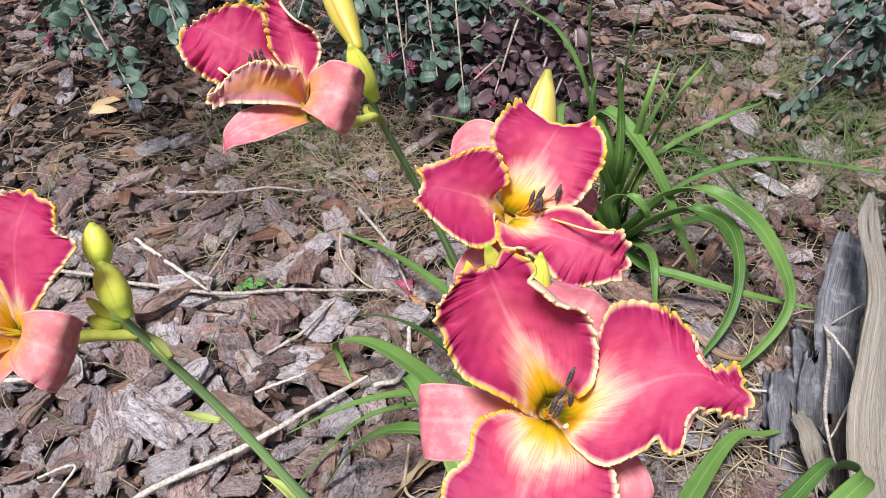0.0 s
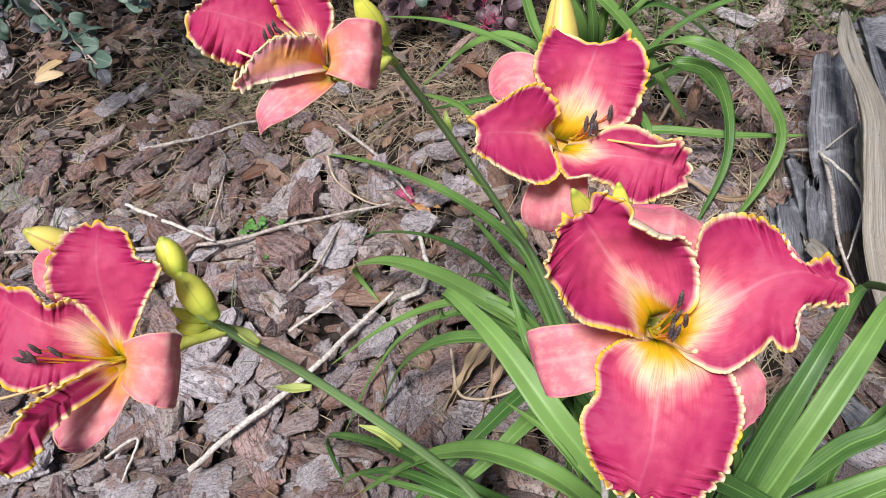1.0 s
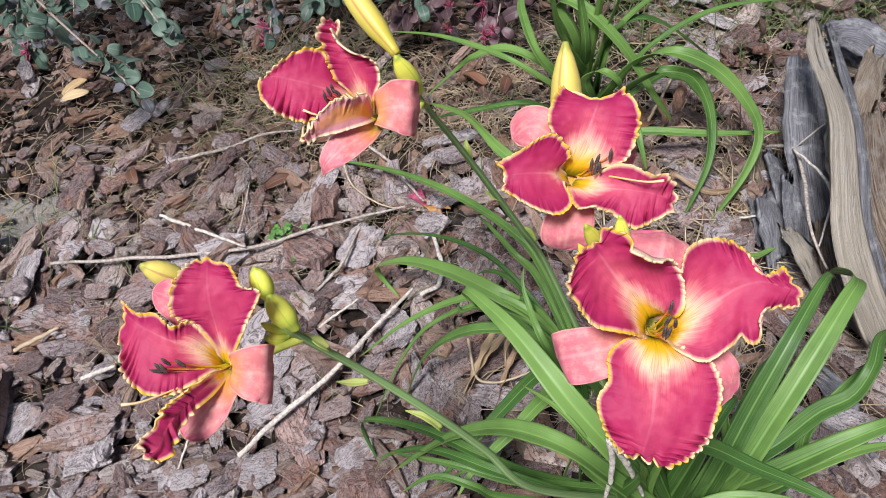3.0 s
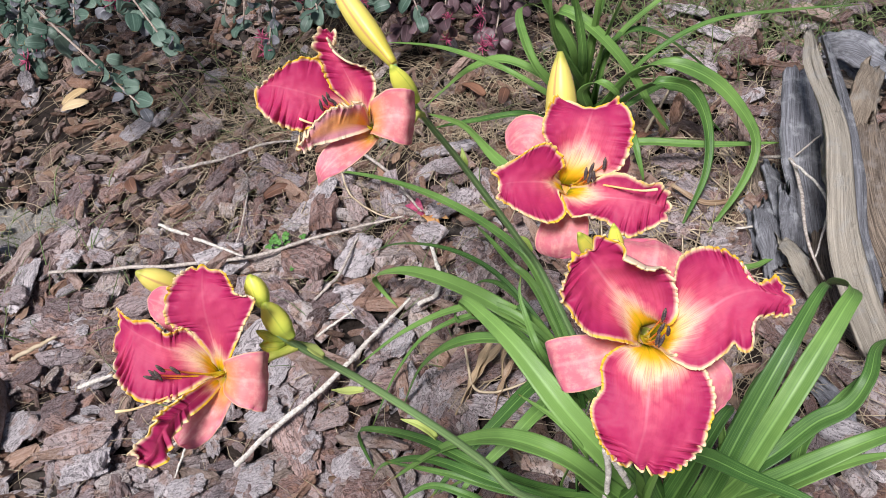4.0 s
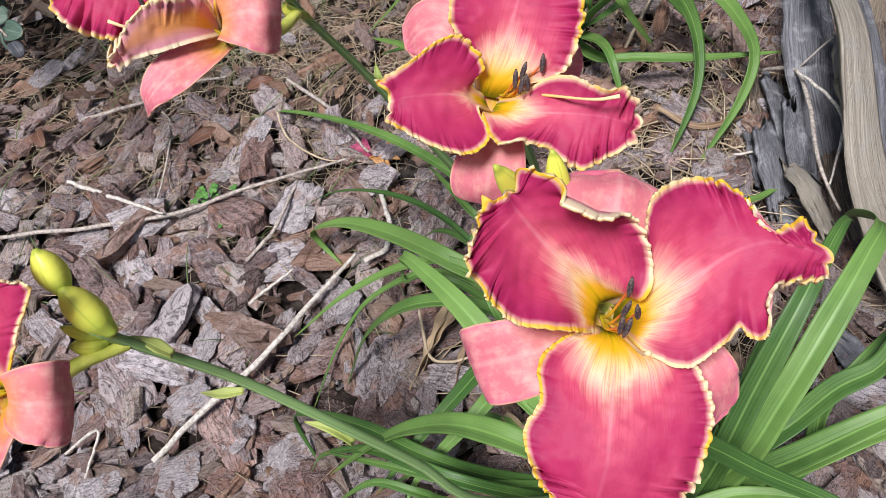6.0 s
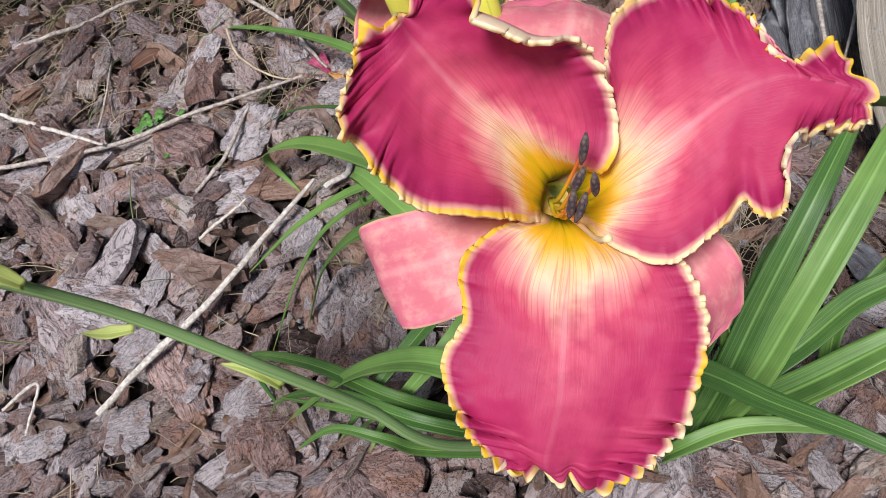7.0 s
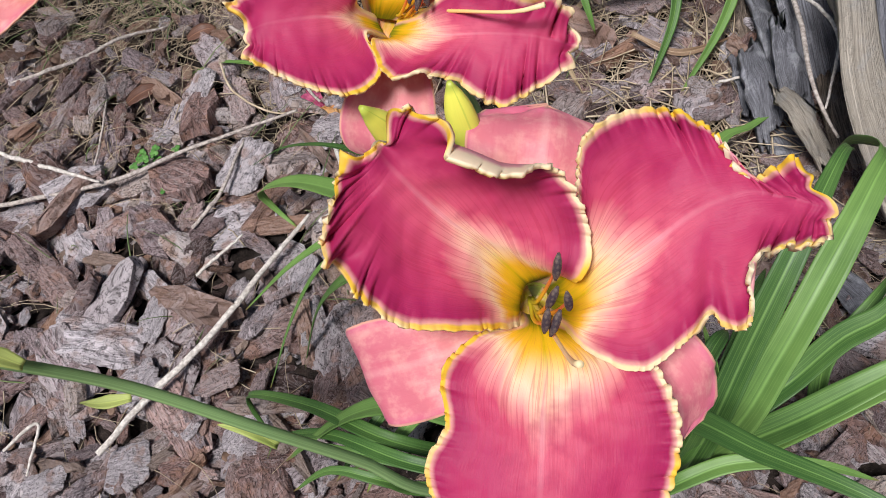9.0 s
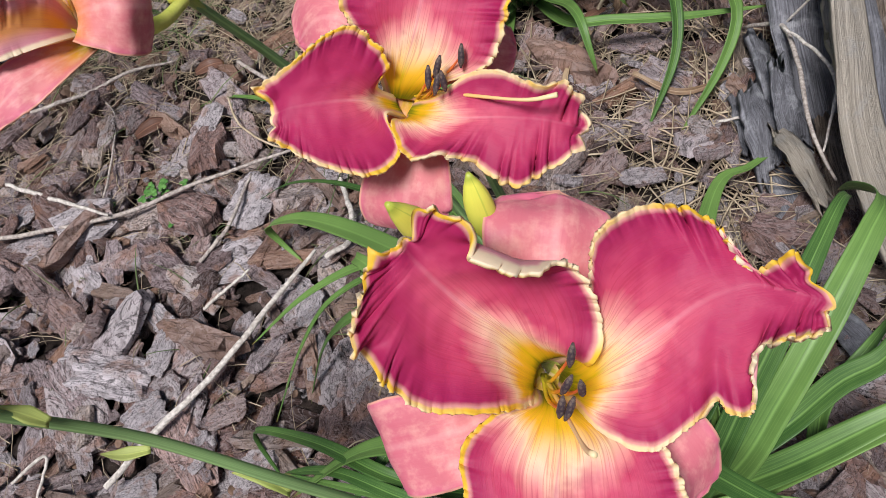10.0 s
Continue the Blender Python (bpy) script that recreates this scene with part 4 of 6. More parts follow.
def side_flower():
    fl = flower(front, FRONT, (-0.1334, 0.4731, 0.6172), (0.9887, 0.0277, -0.1473), (0.0710, 0.7791, 0.6229), "magenta daylily flower seen from its side, with frilled yellow petal edges", [(0.73, -0.03, -1.3), (1.93, 0.14, -2.6), (3.05, 0.77, -4.6), (3.75, 2.05, -6.5)])
    loft_petal(fl, [(0.05, 0.58, -1.5), (-1.70, 1.93, -0.4), (-2.93, 2.09, 0.4), (-4.19, 2.39, 0.8), (-5.31, 2.65, 1.0), (-6.48, 2.89, 0.9), (-7.47, 2.85, 0.5)],
               [(0.14, 0.23, -1.5), (-1.84, 1.06, -0.2), (-3.04, 0.16, 0.8), (-4.26, -0.50, 1.4), (-5.45, -0.28, 1.6), (-6.71, 0.40, 1.4), (-7.97, 1.66, 0.7)],
               [(-0.20, 1.26, -1.5), (-2.02, 2.58, -0.3), (-2.65, 3.74, 0.6), (-3.15, 4.74, 1.2), (-4.67, 4.76, 1.4), (-5.83, 4.10, 1.3), (-7.70, 2.75, 0.6)],
               petal_mat, ([0, 0, 0.12, 0.26, 0.32, 0.34, 0.30], [0, 0, 0.04, 0.12, 0.14, 0.14, 0.18]), 0.85, 21, onset=0.11, tip=0.24, zone=1.25, nu=170, nv=45)
    loft_petal(fl, [(0.14, 0.75, -1.5), (-0.36, 1.94, -0.5), (-0.80, 3.01, 0.1), (-1.34, 4.10, 0.5), (-1.90, 5.21, 0.7), (-2.41, 6.22, 0.6), (-2.62, 7.07, 0.2)],
               [(-0.20, 0.75, -1.5), (-1.52, 2.08, -0.3), (-2.43, 2.87, 0.4), (-2.89, 4.01, 0.9), (-3.24, 5.12, 1.1), (-3.52, 5.99, 0.9), (-3.08, 7.16, 0.3)],
               [(0.39, 0.40, -1.5), (0.50, 1.41, -0.3), (1.00, 2.75, 0.6), (0.54, 3.99, 1.2), (-0.99, 4.53, 1.4), (-1.92, 5.51, 1.2), (-1.93, 6.94, 0.4)],
               petal_mat, ([0, 0, 0.10, 0.14, 0.20, 0.22, 0.24], [0, 0, 0.12, 0.20, 0.20, 0.18, 0.18]), 0.70, 22, onset=0.11, tip=0.24, zone=1.5, roll=[(-1, 0.66, 0.86, 2.9, 0.9)], nu=170, nv=45)
    loft_petal(fl, [(0.33, 0.19, -1.2), (-0.42, 0.11, 0.6), (-1.29, 0.03, 1.7), (-2.18, -0.30, 2.3), (-3.05, -0.79, 2.4), (-3.82, -1.32, 2.1), (-4.52, -1.66, 1.6)],
               [(0.25, 0.87, -1.2), (0.01, 1.64, 0.8), (-0.91, 1.30, 2.2), (-1.77, 1.04, 3.0), (-2.95, 0.15, 3.1), (-3.75, -0.82, 2.6), (-4.68, -1.36, 1.8)],
               [(0.39, -0.06, -1.2), (-0.11, -0.53, 0.4), (-1.02, -0.90, 1.2), (-2.11, -1.26, 1.6), (-3.07, -1.51, 1.7), (-3.74, -1.74, 1.6), (-4.34, -2.00, 1.4)],
               petal_mat, ([0, 0.1, 0.24, 0.26, 0.26, 0.26, 0.26], [0, 0, 0.02, 0.02, 0.03, 0.10, 0.24]), 0.70, 23, onset=0.11, tip=0.26, nu=170, nv=45)
    sepal(fl, [(0.71, -0.43, -1.5), (-0.35, -1.35, 0.2), (-1.80, -2.35, 0.9), (-2.85, -3.40, 0.9), (-3.30, -4.30, 0.3)], [0.4, 0.9, 1.1, 0.7, 0.2], [0.4, 1.0, 1.2, 0.8, 0.2], seed=24, blunt=0.3)
    sepal(fl, [(0.73, 0.05, -1.3), (0.92, 0.53, 0.1), (2.14, 0.68, 1.0), (3.2, 0.61, 0.9), (3.7, 0.74, -0.2), (3.71, 0.89, -1.2)], [0.5, 1.3, 2.0, 2.1, 2.0, 1.6], [0.5, 1.2, 1.9, 2.1, 2.1, 1.6], side=(0.05, 1.0, 0.1), seed=25)
    sepal(fl, [(0.5, 0.42, -1.5), (-1.36, 2.89, -1.0), (-2.89, 4.66, -1.4)], [0.5, 1.2, 0.7], [0.5, 1.2, 0.7], seed=26)
    a = [(-2.65, 1.74, 1.3), (-2.42, 2.0, 1.2), (-2.08, 1.66, 1.3), (-1.86, 1.44, 1.1), (-2.97, 1.44, 1.1), (-4.43, 0.34, 1.9)]
    stamens(fl, (0.5, 0.0, -1.2), a[:5], a[5], (-0.4, 0.6, 0.6), 0.6)
    return fl


def low_flower():
    fl = flower(front, FRONT, (-0.2219, 0.2977, 0.5843), (0.9887, 0.0277, -0.1473), (0.0710, 0.7791, 0.6229), "magenta daylily flower turned aside on a leaning stalk, one petal twisted", [(0.12, -1.11, -1.3), (1.07, -0.91, -2.6), (2.29, -0.22, -4.2), (4.0, 0.32, -5.8)])
    loft_petal(fl, [(-0.27, -0.79, -1.5), (-0.31, 0.57, -0.3), (-0.51, 2.00, 0.4), (-0.71, 3.21, 0.9), (-0.82, 4.39, 1.1), (-0.91, 5.38, 0.9), (-0.97, 6.29, 0.4)],
               [(-0.71, -0.61, -1.5), (-0.85, 0.68, -0.1), (-1.86, 2.17, 0.8), (-2.99, 2.63, 1.5), (-3.09, 4.01, 1.6), (-2.62, 5.36, 1.3), (-1.92, 6.11, 0.6)],
               [(-0.01, -1.22, -1.5), (0.76, 0.34, -0.1), (1.70, 2.20, 0.8), (2.62, 4.16, 1.4), (1.54, 4.44, 1.4), (1.16, 4.90, 1.2), (0.51, 5.84, 0.6)],
               petal_mat, ([0, 0, 0.08, 0.12, 0.12, 0.14, 0.14], [0, 0, 0.10, 0.16, 0.14, 0.18, 0.16]), 0.60, 31, onset=0.11, tip=0.12, zone=1.6, nu=170, nv=45)
    loft_petal(fl, [(-0.36, -0.96, -1.5), (-1.19, 0.17, -0.1), (-2.14, 0.69, 0.7), (-3.15, 1.08, 1.2), (-4.16, 1.60, 1.4), (-5.23, 2.16, 1.2), (-6.24, 2.78, 0.7)],
               [(-0.27, -1.22, -1.5), (-0.79, -1.16, 0.1), (-1.66, -1.71, 1.2), (-2.96, -2.34, 1.8), (-4.70, -2.19, 2.0), (-5.92, -0.83, 1.8), (-6.51, 1.22, 1.0)],
               [(-0.53, -0.44, -1.5), (-1.08, 1.03, -0.0), (-1.97, 2.30, 1.0), (-3.02, 2.02, 1.5), (-4.01, 2.85, 1.6), (-5.36, 2.88, 1.3), (-6.46, 3.67, 0.7)],
               petal_mat, ([0, 0, 0.06, 0.10, 0.20, 0.24, 0.12], [0, 0, 0.12, 0.10, 0.10, 0.12, 0.10]), 0.62, 32, onset=0.11, tip=0.10, zone=1.05, nu=170, nv=45)
    loft_petal(fl, [(-0.28, -1.27, -1.2), (-0.88, -1.86, 1.0), (-1.55, -2.52, 2.4), (-2.15, -3.18, 3.6), (-2.46, -4.00, 4.6), (-2.66, -4.75, 5.4), (-3.14, -5.22, 6.0)],
               [(-0.07, -1.61, -1.2), (-0.52, -2.48, 0.8), (-1.29, -3.21, 2.2), (-2.05, -4.34, 3.4), (-1.90, -4.98, 4.4), (-1.85, -5.34, 5.2), (-2.72, -5.73, 5.9)],
               [(-0.63, -1.09, -1.2), (-1.02, -1.35, 1.4), (-2.13, -2.11, 2.9), (-2.95, -2.91, 4.2), (-2.95, -3.61, 5.0), (-3.55, -4.15, 5.7), (-3.86, -4.79, 6.2)],
               petal_mat, ([0, 0, 0.10, 0.22, 0.26, 0.28, 0.28], [0, 0, 0.14, 0.24, 0.28, 0.28, 0.28]), 0.95, 33, onset=0.11, tip=0.25, zone=1.7, nu=170, nv=45)
    sepal(fl, [(0.11, -1.25, -1.5), (-0.40, -2.45, 0.0), (-1.35, -3.90, 0.6), (-2.40, -5.25, 0.9)], [0.6, 1.2, 1.4, 0.9], [0.5, 1.1, 1.3, 0.8], seed=34, ruffle=0.12)
    sepal(fl, [(0.13, -1.01, -1.4), (0.65, -1.02, 0.1), (1.64, -1.08, 0.7), (2.69, -1.18, 0.5), (3.02, -1.42, -0.6), (2.86, -1.57, -1.6)], [0.5, 1.2, 1.8, 2.0, 2.0, 1.7], [0.5, 1.2, 1.8, 2.0, 2.0, 1.7], side=(0.0, 1.0, 0.0), seed=35)
    sepal(fl, [(-0.2, -0.57, -1.5), (-1.89, 2.15, -0.8), (-3.67, 3.66, -0.5), (-5.07, 4.08, -1.1)], [0.5, 1.3, 1.3, 0.8], [0.5, 1.3, 1.3, 0.8], seed=36)
    a = [(-3.39, -0.42, 2.8), (-2.97, -0.06, 2.8), (-3.67, -0.66, 2.6), (-2.24, -0.25, 2.2), (-3.15, -0.5, 2.7), (-5.49, -2.59, 3.6)]
    stamens(fl, (0.0, -0.9, -1.2), a[:5], a[5], (-0.6, 0.5, 0.5), 0.7)
    return fl


big_flower(), far_flower(), side_flower(), low_flower()

# stalks, buds and bracts
scape(front, FRONT, [(0.090, 0.440, -0.01), (0.060, 0.430, 0.25), (0.042, 0.385, 0.48), (0.038, 0.350, 0.590), (0.046, 0.318, 0.556)], [0.005, 0.0045, 0.004, 0.0035, 0.003])
scape(front, FRONT, [(0.060, 0.540, -0.01), (0.040, 0.535, 0.25), (0.022, 0.500, 0.46), (0.012, 0.468, 0.545), (0.012, 0.452, 0.568)], [0.005, 0.0045, 0.004, 0.0035, 0.003])
scape(front, FRONT, [(0.050, 0.570, -0.01), (-0.015, 0.615, 0.220), (-0.040, 0.599, 0.320), (-0.064, 0.582, 0.410), (-0.086, 0.566, 0.490), (-0.103, 0.535, 0.573), (-0.105, 0.526, 0.600), (-0.115, 0.541, 0.617)], [0.0055, 0.005, 0.0045, 0.0042, 0.0038, 0.0032, 0.0026])
scape(front, FRONT, [(0.070, 0.430, -0.01), (-0.041, 0.351, 0.220), (-0.080, 0.347, 0.320), (-0.112, 0.346, 0.390), (-0.158, 0.351, 0.460), (-0.188, 0.339, 0.534), (-0.193, 0.331, 0.565)], [0.0055, 0.005, 0.0046, 0.0043, 0.0038, 0.0032])
bud(front, FRONT, (0.040, 0.346, 0.596), (0.037, 0.352, 0.630), 0.0050, green_bud, "small green bud")
bud(front, FRONT, (0.030, 0.347, 0.600), (0.015, 0.332, 0.648), 0.0056, green_bud, "small green bud")
bud(front, FRONT, (0.010, 0.470, 0.550), (0.014, 0.526, 0.626), 0.0122, yellow_bud, "closed yellow bud striped with pink", 0.0)
bud(front, FRONT, (-0.116, 0.545, 0.615), (-0.164, 0.609, 0.660), 0.0098, yellow_bud, "large closed yellow bud striped with pink", 0.03)
bud(front, FRONT, (-0.101, 0.530, 0.588), (-0.113, 0.522, 0.632), 0.0080, green_bud, "plump yellow-green bud")
bud(front, FRONT, (-0.103, 0.535, 0.573), (-0.111, 0.533, 0.580), 0.0045, green_bud, "small green bud")
bud(front, FRONT, (-0.262, 0.365, 0.575), (-0.284, 0.357, 0.610), 0.0090, yellow_bud, "closed yellow bud striped with pink", 0.0)
bud(front, FRONT, (-0.198, 0.340, 0.582), (-0.204, 0.351, 0.606), 0.0076, green_bud, "plump yellow-green bud")
bud(front, FRONT, (-0.186, 0.333, 0.556), (-0.197, 0.339, 0.590), 0.0088, green_bud, "plump yellow-green bud")
bud(front, FRONT, (-0.194, 0.335, 0.550), (-0.209, 0.333, 0.566), 0.0036, green_bud, "small green bud")
bud(front, FRONT, (-0.195, 0.336, 0.545), (-0.209, 0.328, 0.555), 0.0050, green_bud, "small green bud")
bract(front, FRONT, [(-0.113, 0.344, 0.372), (-0.123, 0.349, 0.385), (-0.141, 0.353, 0.392)], 0.0048, 1)
bract(front, FRONT, [(-0.159, 0.348, 0.452), (-0.172, 0.346, 0.455), (-0.185, 0.348, 0.455)], 0.0040, 2)
bract(front, FRONT, [(-0.175, 0.341, 0.515), (-0.181, 0.342, 0.525), (-0.189, 0.343, 0.535)], 0.0045, 3)
bract(front, FRONT, [(-0.192, 0.341, 0.525), (-0.192, 0.336, 0.540), (-0.189, 0.332, 0.555)], 0.0065, 4)
bract(front, FRONT, [(-0.102, 0.538, 0.560), (-0.104, 0.532, 0.572), (-0.105, 0.526, 0.585)], 0.0065, 5)
bract(front, FRONT, [(-0.079, 0.574, 0.460), (-0.079, 0.574, 0.475), (-0.080, 0.583, 0.480)], 0.0040, 6)
bract(front, FRONT, [(-0.055, 0.587, 0.385), (-0.064, 0.584, 0.395), (-0.073, 0.591, 0.400)], 0.0035, 7)
bract(front, FRONT, [(-0.027, 0.598, 0.300), (-0.034, 0.603, 0.315), (-0.043, 0.603, 0.320)], 0.0040, 8)


# ---- leaves ----
BACK = (0.060, 1.120, 0.0)
back = thing("daylily", BACK, "green daylily clump of long arching strap leaves, with no open flower", "daylily")
leaf_count = 0


def leaf(plant, points, half):
    """A strap leaf; half: its half-width in centimetres."""
    global leaf_count
    leaf_count += 1
    base = FRONT if plant is front else BACK
    rng = np.random.RandomState(leaf_count)
    pts = np.asarray(points, float)
    pts[0, :2] += rng.uniform(-0.018, 0.018, 2)
    me = ribbon(pts, half * (0.0105 if plant is front else 0.0092), "leaf", leaf_mat, 0.55, 0.0007, 44, 9, rng.uniform(-0.35, 0.35), 0.05, leaf_count, base)
    part("leaf", me, plant)


# front clump
leaf(front, [(0.110, 0.400, 0.000), (0.047, 0.407, 0.160), (-0.002, 0.444, 0.220), (-0.054, 0.512, 0.250), (-0.100, 0.571, 0.245), (-0.114, 0.586, 0.235), (-0.102, 0.585, 0.200)], 1.25)
leaf(front, [(0.030, 0.560, 0.000), (-0.025, 0.602, 0.120), (-0.076, 0.618, 0.170), (-0.142, 0.669, 0.160), (-0.207, 0.722, 0.120), (-0.258, 0.748, 0.080), (-0.259, 0.752, 0.045), (-0.235, 0.731, 0.020)], 1.00)
leaf(front, [(0.030, 0.560, 0.000), (-0.025, 0.682, 0.130), (-0.061, 0.727, 0.160), (-0.142, 0.826, 0.130), (-0.240, 0.927, 0.080), (-0.350, 1.010, 0.030), (-0.410, 1.015, 0.010)], 0.55)
leaf(front, [(0.030, 0.560, 0.000), (-0.021, 0.610, 0.120), (-0.077, 0.673, 0.160), (-0.147, 0.739, 0.140), (-0.232, 0.804, 0.080), (-0.296, 0.826, 0.030)], 0.40)
leaf(front, [(0.030, 0.560, 0.000), (-0.018, 0.580, 0.140), (-0.076, 0.618, 0.170), (-0.135, 0.632, 0.150), (-0.210, 0.636, 0.100), (-0.281, 0.619, 0.050)], 0.50)
leaf(front, [(0.030, 0.560, 0.000), (-0.009, 0.548, 0.140), (-0.063, 0.561, 0.180), (-0.126, 0.576, 0.160), (-0.181, 0.582, 0.100), (-0.215, 0.560, 0.040), (-0.223, 0.555, 0.020)], 0.85)
leaf(front, [(0.030, 0.560, 0.000), (-0.009, 0.568, 0.120), (-0.085, 0.620, 0.150), (-0.170, 0.627, 0.110), (-0.223, 0.600, 0.060), (-0.261, 0.540, 0.020)], 0.35)
leaf(front, [(0.110, 0.400, 0.000), (-0.034, 0.412, 0.100), (-0.098, 0.414, 0.160), (-0.172, 0.461, 0.140), (-0.247, 0.503, 0.090), (-0.265, 0.506, 0.060), (-0.243, 0.466, 0.020)], 0.65)
leaf(front, [(0.110, 0.400, 0.000), (-0.010, 0.385, 0.120), (-0.079, 0.390, 0.170), (-0.158, 0.435, 0.140), (-0.222, 0.456, 0.090), (-0.245, 0.450, 0.060)], 0.60)
leaf(front, [(0.110, 0.400, 0.000), (0.036, 0.382, 0.160), (-0.011, 0.394, 0.220), (-0.063, 0.421, 0.210), (-0.108, 0.437, 0.180), (-0.150, 0.440, 0.150), (-0.211, 0.431, 0.100)], 1.15)
leaf(front, [(0.030, 0.560, 0.000), (0.001, 0.575, 0.100), (-0.040, 0.523, 0.140), (-0.080, 0.475, 0.150), (-0.120, 0.437, 0.140), (-0.164, 0.407, 0.100)], 0.80)
leaf(front, [(0.030, 0.560, 0.000), (0.006, 0.547, 0.100), (-0.035, 0.484, 0.150), (-0.067, 0.450, 0.150), (-0.116, 0.418, 0.120), (-0.137, 0.394, 0.100)], 0.80)
leaf(front, [(0.110, 0.400, 0.000), (0.149, 0.399, 0.140), (0.181, 0.436, 0.200), (0.223, 0.487, 0.250), (0.261, 0.540, 0.260), (0.279, 0.564, 0.250), (0.294, 0.580, 0.220)], 1.05)
leaf(front, [(0.110, 0.400, 0.000), (0.164, 0.397, 0.130), (0.204, 0.430, 0.190), (0.247, 0.478, 0.230), (0.289, 0.531, 0.250), (0.309, 0.562, 0.240), (0.307, 0.603, 0.200), (0.308, 0.628, 0.160)], 1.20)
leaf(front, [(0.110, 0.400, 0.000), (0.170, 0.410, 0.100), (0.221, 0.433, 0.130), (0.258, 0.450, 0.160), (0.290, 0.457, 0.180), (0.311, 0.478, 0.200), (0.331, 0.518, 0.190), (0.366, 0.556, 0.150)], 1.00)
leaf(front, [(0.110, 0.400, 0.000), (0.167, 0.394, 0.100), (0.215, 0.397, 0.140), (0.269, 0.409, 0.170), (0.320, 0.424, 0.180), (0.382, 0.450, 0.160)], 1.20)
leaf(front, [(0.110, 0.400, 0.000), (0.175, 0.392, 0.080), (0.230, 0.399, 0.120), (0.286, 0.412, 0.140), (0.353, 0.432, 0.120)], 0.90)
leaf(front, [(0.110, 0.400, 0.000), (0.079, 0.393, 0.200), (0.116, 0.372, 0.260), (0.155, 0.329, 0.300), (0.192, 0.298, 0.320), (0.240, 0.263, 0.320)], 0.90)
leaf(front, [(0.110, 0.400, 0.000), (0.108, 0.399, 0.100), (0.132, 0.408, 0.190), (0.156, 0.433, 0.220), (0.170, 0.453, 0.200)], 1.40)
leaf(front, [(0.110, 0.400, 0.000), (0.132, 0.398, 0.100), (0.170, 0.439, 0.150), (0.204, 0.499, 0.150), (0.228, 0.541, 0.120)], 0.80)
leaf(front, [(0.110, 0.400, 0.000), (0.147, 0.512, 0.120), (0.221, 0.699, 0.080), (0.267, 0.738, 0.060), (0.312, 0.767, 0.050)], 1.00)
leaf(front, [(0.110, 0.400, 0.000), (0.011, 0.414, 0.120), (0.005, 0.428, 0.200), (0.002, 0.464, 0.220)], 0.60)
leaf(front, [(0.110, 0.400, 0.000), (0.076, 0.394, 0.100), (0.084, 0.387, 0.200), (0.078, 0.393, 0.240)], 0.50)
leaf(front, [(0.110, 0.400, 0.000), (0.028, 0.398, 0.140), (0.012, 0.409, 0.200), (-0.017, 0.439, 0.220), (-0.053, 0.479, 0.200)], 0.50)
leaf(front, [(0.030, 0.560, 0.000), (-0.027, 0.573, 0.100), (-0.043, 0.610, 0.160), (-0.052, 0.616, 0.170), (-0.062, 0.625, 0.140)], 0.70)
leaf(front, [(0.030, 0.560, 0.000), (-0.039, 0.650, 0.100), (-0.072, 0.677, 0.130), (-0.103, 0.696, 0.120), (-0.131, 0.708, 0.080)], 0.50)
leaf(front, [(0.030, 0.560, 0.000), (-0.030, 0.686, 0.100), (-0.061, 0.713, 0.130), (-0.095, 0.773, 0.120), (-0.114, 0.812, 0.100)], 0.50)
leaf(front, [(0.110, 0.400, 0.000), (-0.073, 0.389, 0.100), (-0.113, 0.390, 0.140), (-0.157, 0.404, 0.140), (-0.203, 0.403, 0.100)], 0.60)
leaf(front, [(0.110, 0.400, 0.000), (0.045, 0.385, 0.100), (0.060, 0.370, 0.200), (0.051, 0.370, 0.240), (0.038, 0.379, 0.260)], 0.90)
leaf(front, [(0.110, 0.400, 0.000), (0.109, 0.367, 0.100), (0.162, 0.376, 0.120), (0.223, 0.368, 0.120), (0.269, 0.356, 0.100)], 0.70)
leaf(front, [(0.100, 0.430, 0.000), (0.010, 0.413, 0.060), (0.003, 0.430, 0.130), (-0.000, 0.448, 0.190), (-0.002, 0.465, 0.210)], 0.45)
leaf(front, [(0.100, 0.430, 0.000), (0.033, 0.415, 0.070), (0.023, 0.434, 0.150), (0.020, 0.452, 0.200)], 0.40)
leaf(front, [(0.100, 0.430, 0.000), (-0.012, 0.425, 0.050), (0.001, 0.442, 0.120), (0.016, 0.459, 0.180), (0.024, 0.469, 0.200)], 0.35)
leaf(front, [(0.030, 0.560, 0.000), (-0.023, 0.521, 0.200), (-0.041, 0.564, 0.230), (-0.046, 0.588, 0.240), (-0.043, 0.604, 0.250)], 0.55)
leaf(front, [(0.030, 0.560, 0.000), (-0.031, 0.579, 0.120), (-0.068, 0.590, 0.170), (-0.106, 0.605, 0.170), (-0.129, 0.614, 0.150), (-0.138, 0.657, 0.130)], 0.40)
leaf(front, [(0.100, 0.430, 0.000), (-0.058, 0.486, 0.080), (-0.090, 0.451, 0.110), (-0.123, 0.424, 0.110), (-0.161, 0.415, 0.090)], 0.55)
leaf(front, [(0.100, 0.430, 0.000), (-0.015, 0.404, 0.100), (-0.076, 0.400, 0.130), (-0.138, 0.417, 0.140), (-0.219, 0.454, 0.100)], 0.50)
leaf(front, [(0.100, 0.430, 0.000), (0.173, 0.401, 0.060), (0.162, 0.419, 0.140), (0.157, 0.434, 0.190), (0.153, 0.456, 0.210)], 1.10)
leaf(front, [(0.100, 0.430, 0.000), (0.225, 0.412, 0.060), (0.254, 0.451, 0.120), (0.291, 0.481, 0.150), (0.332, 0.520, 0.140)], 0.80)

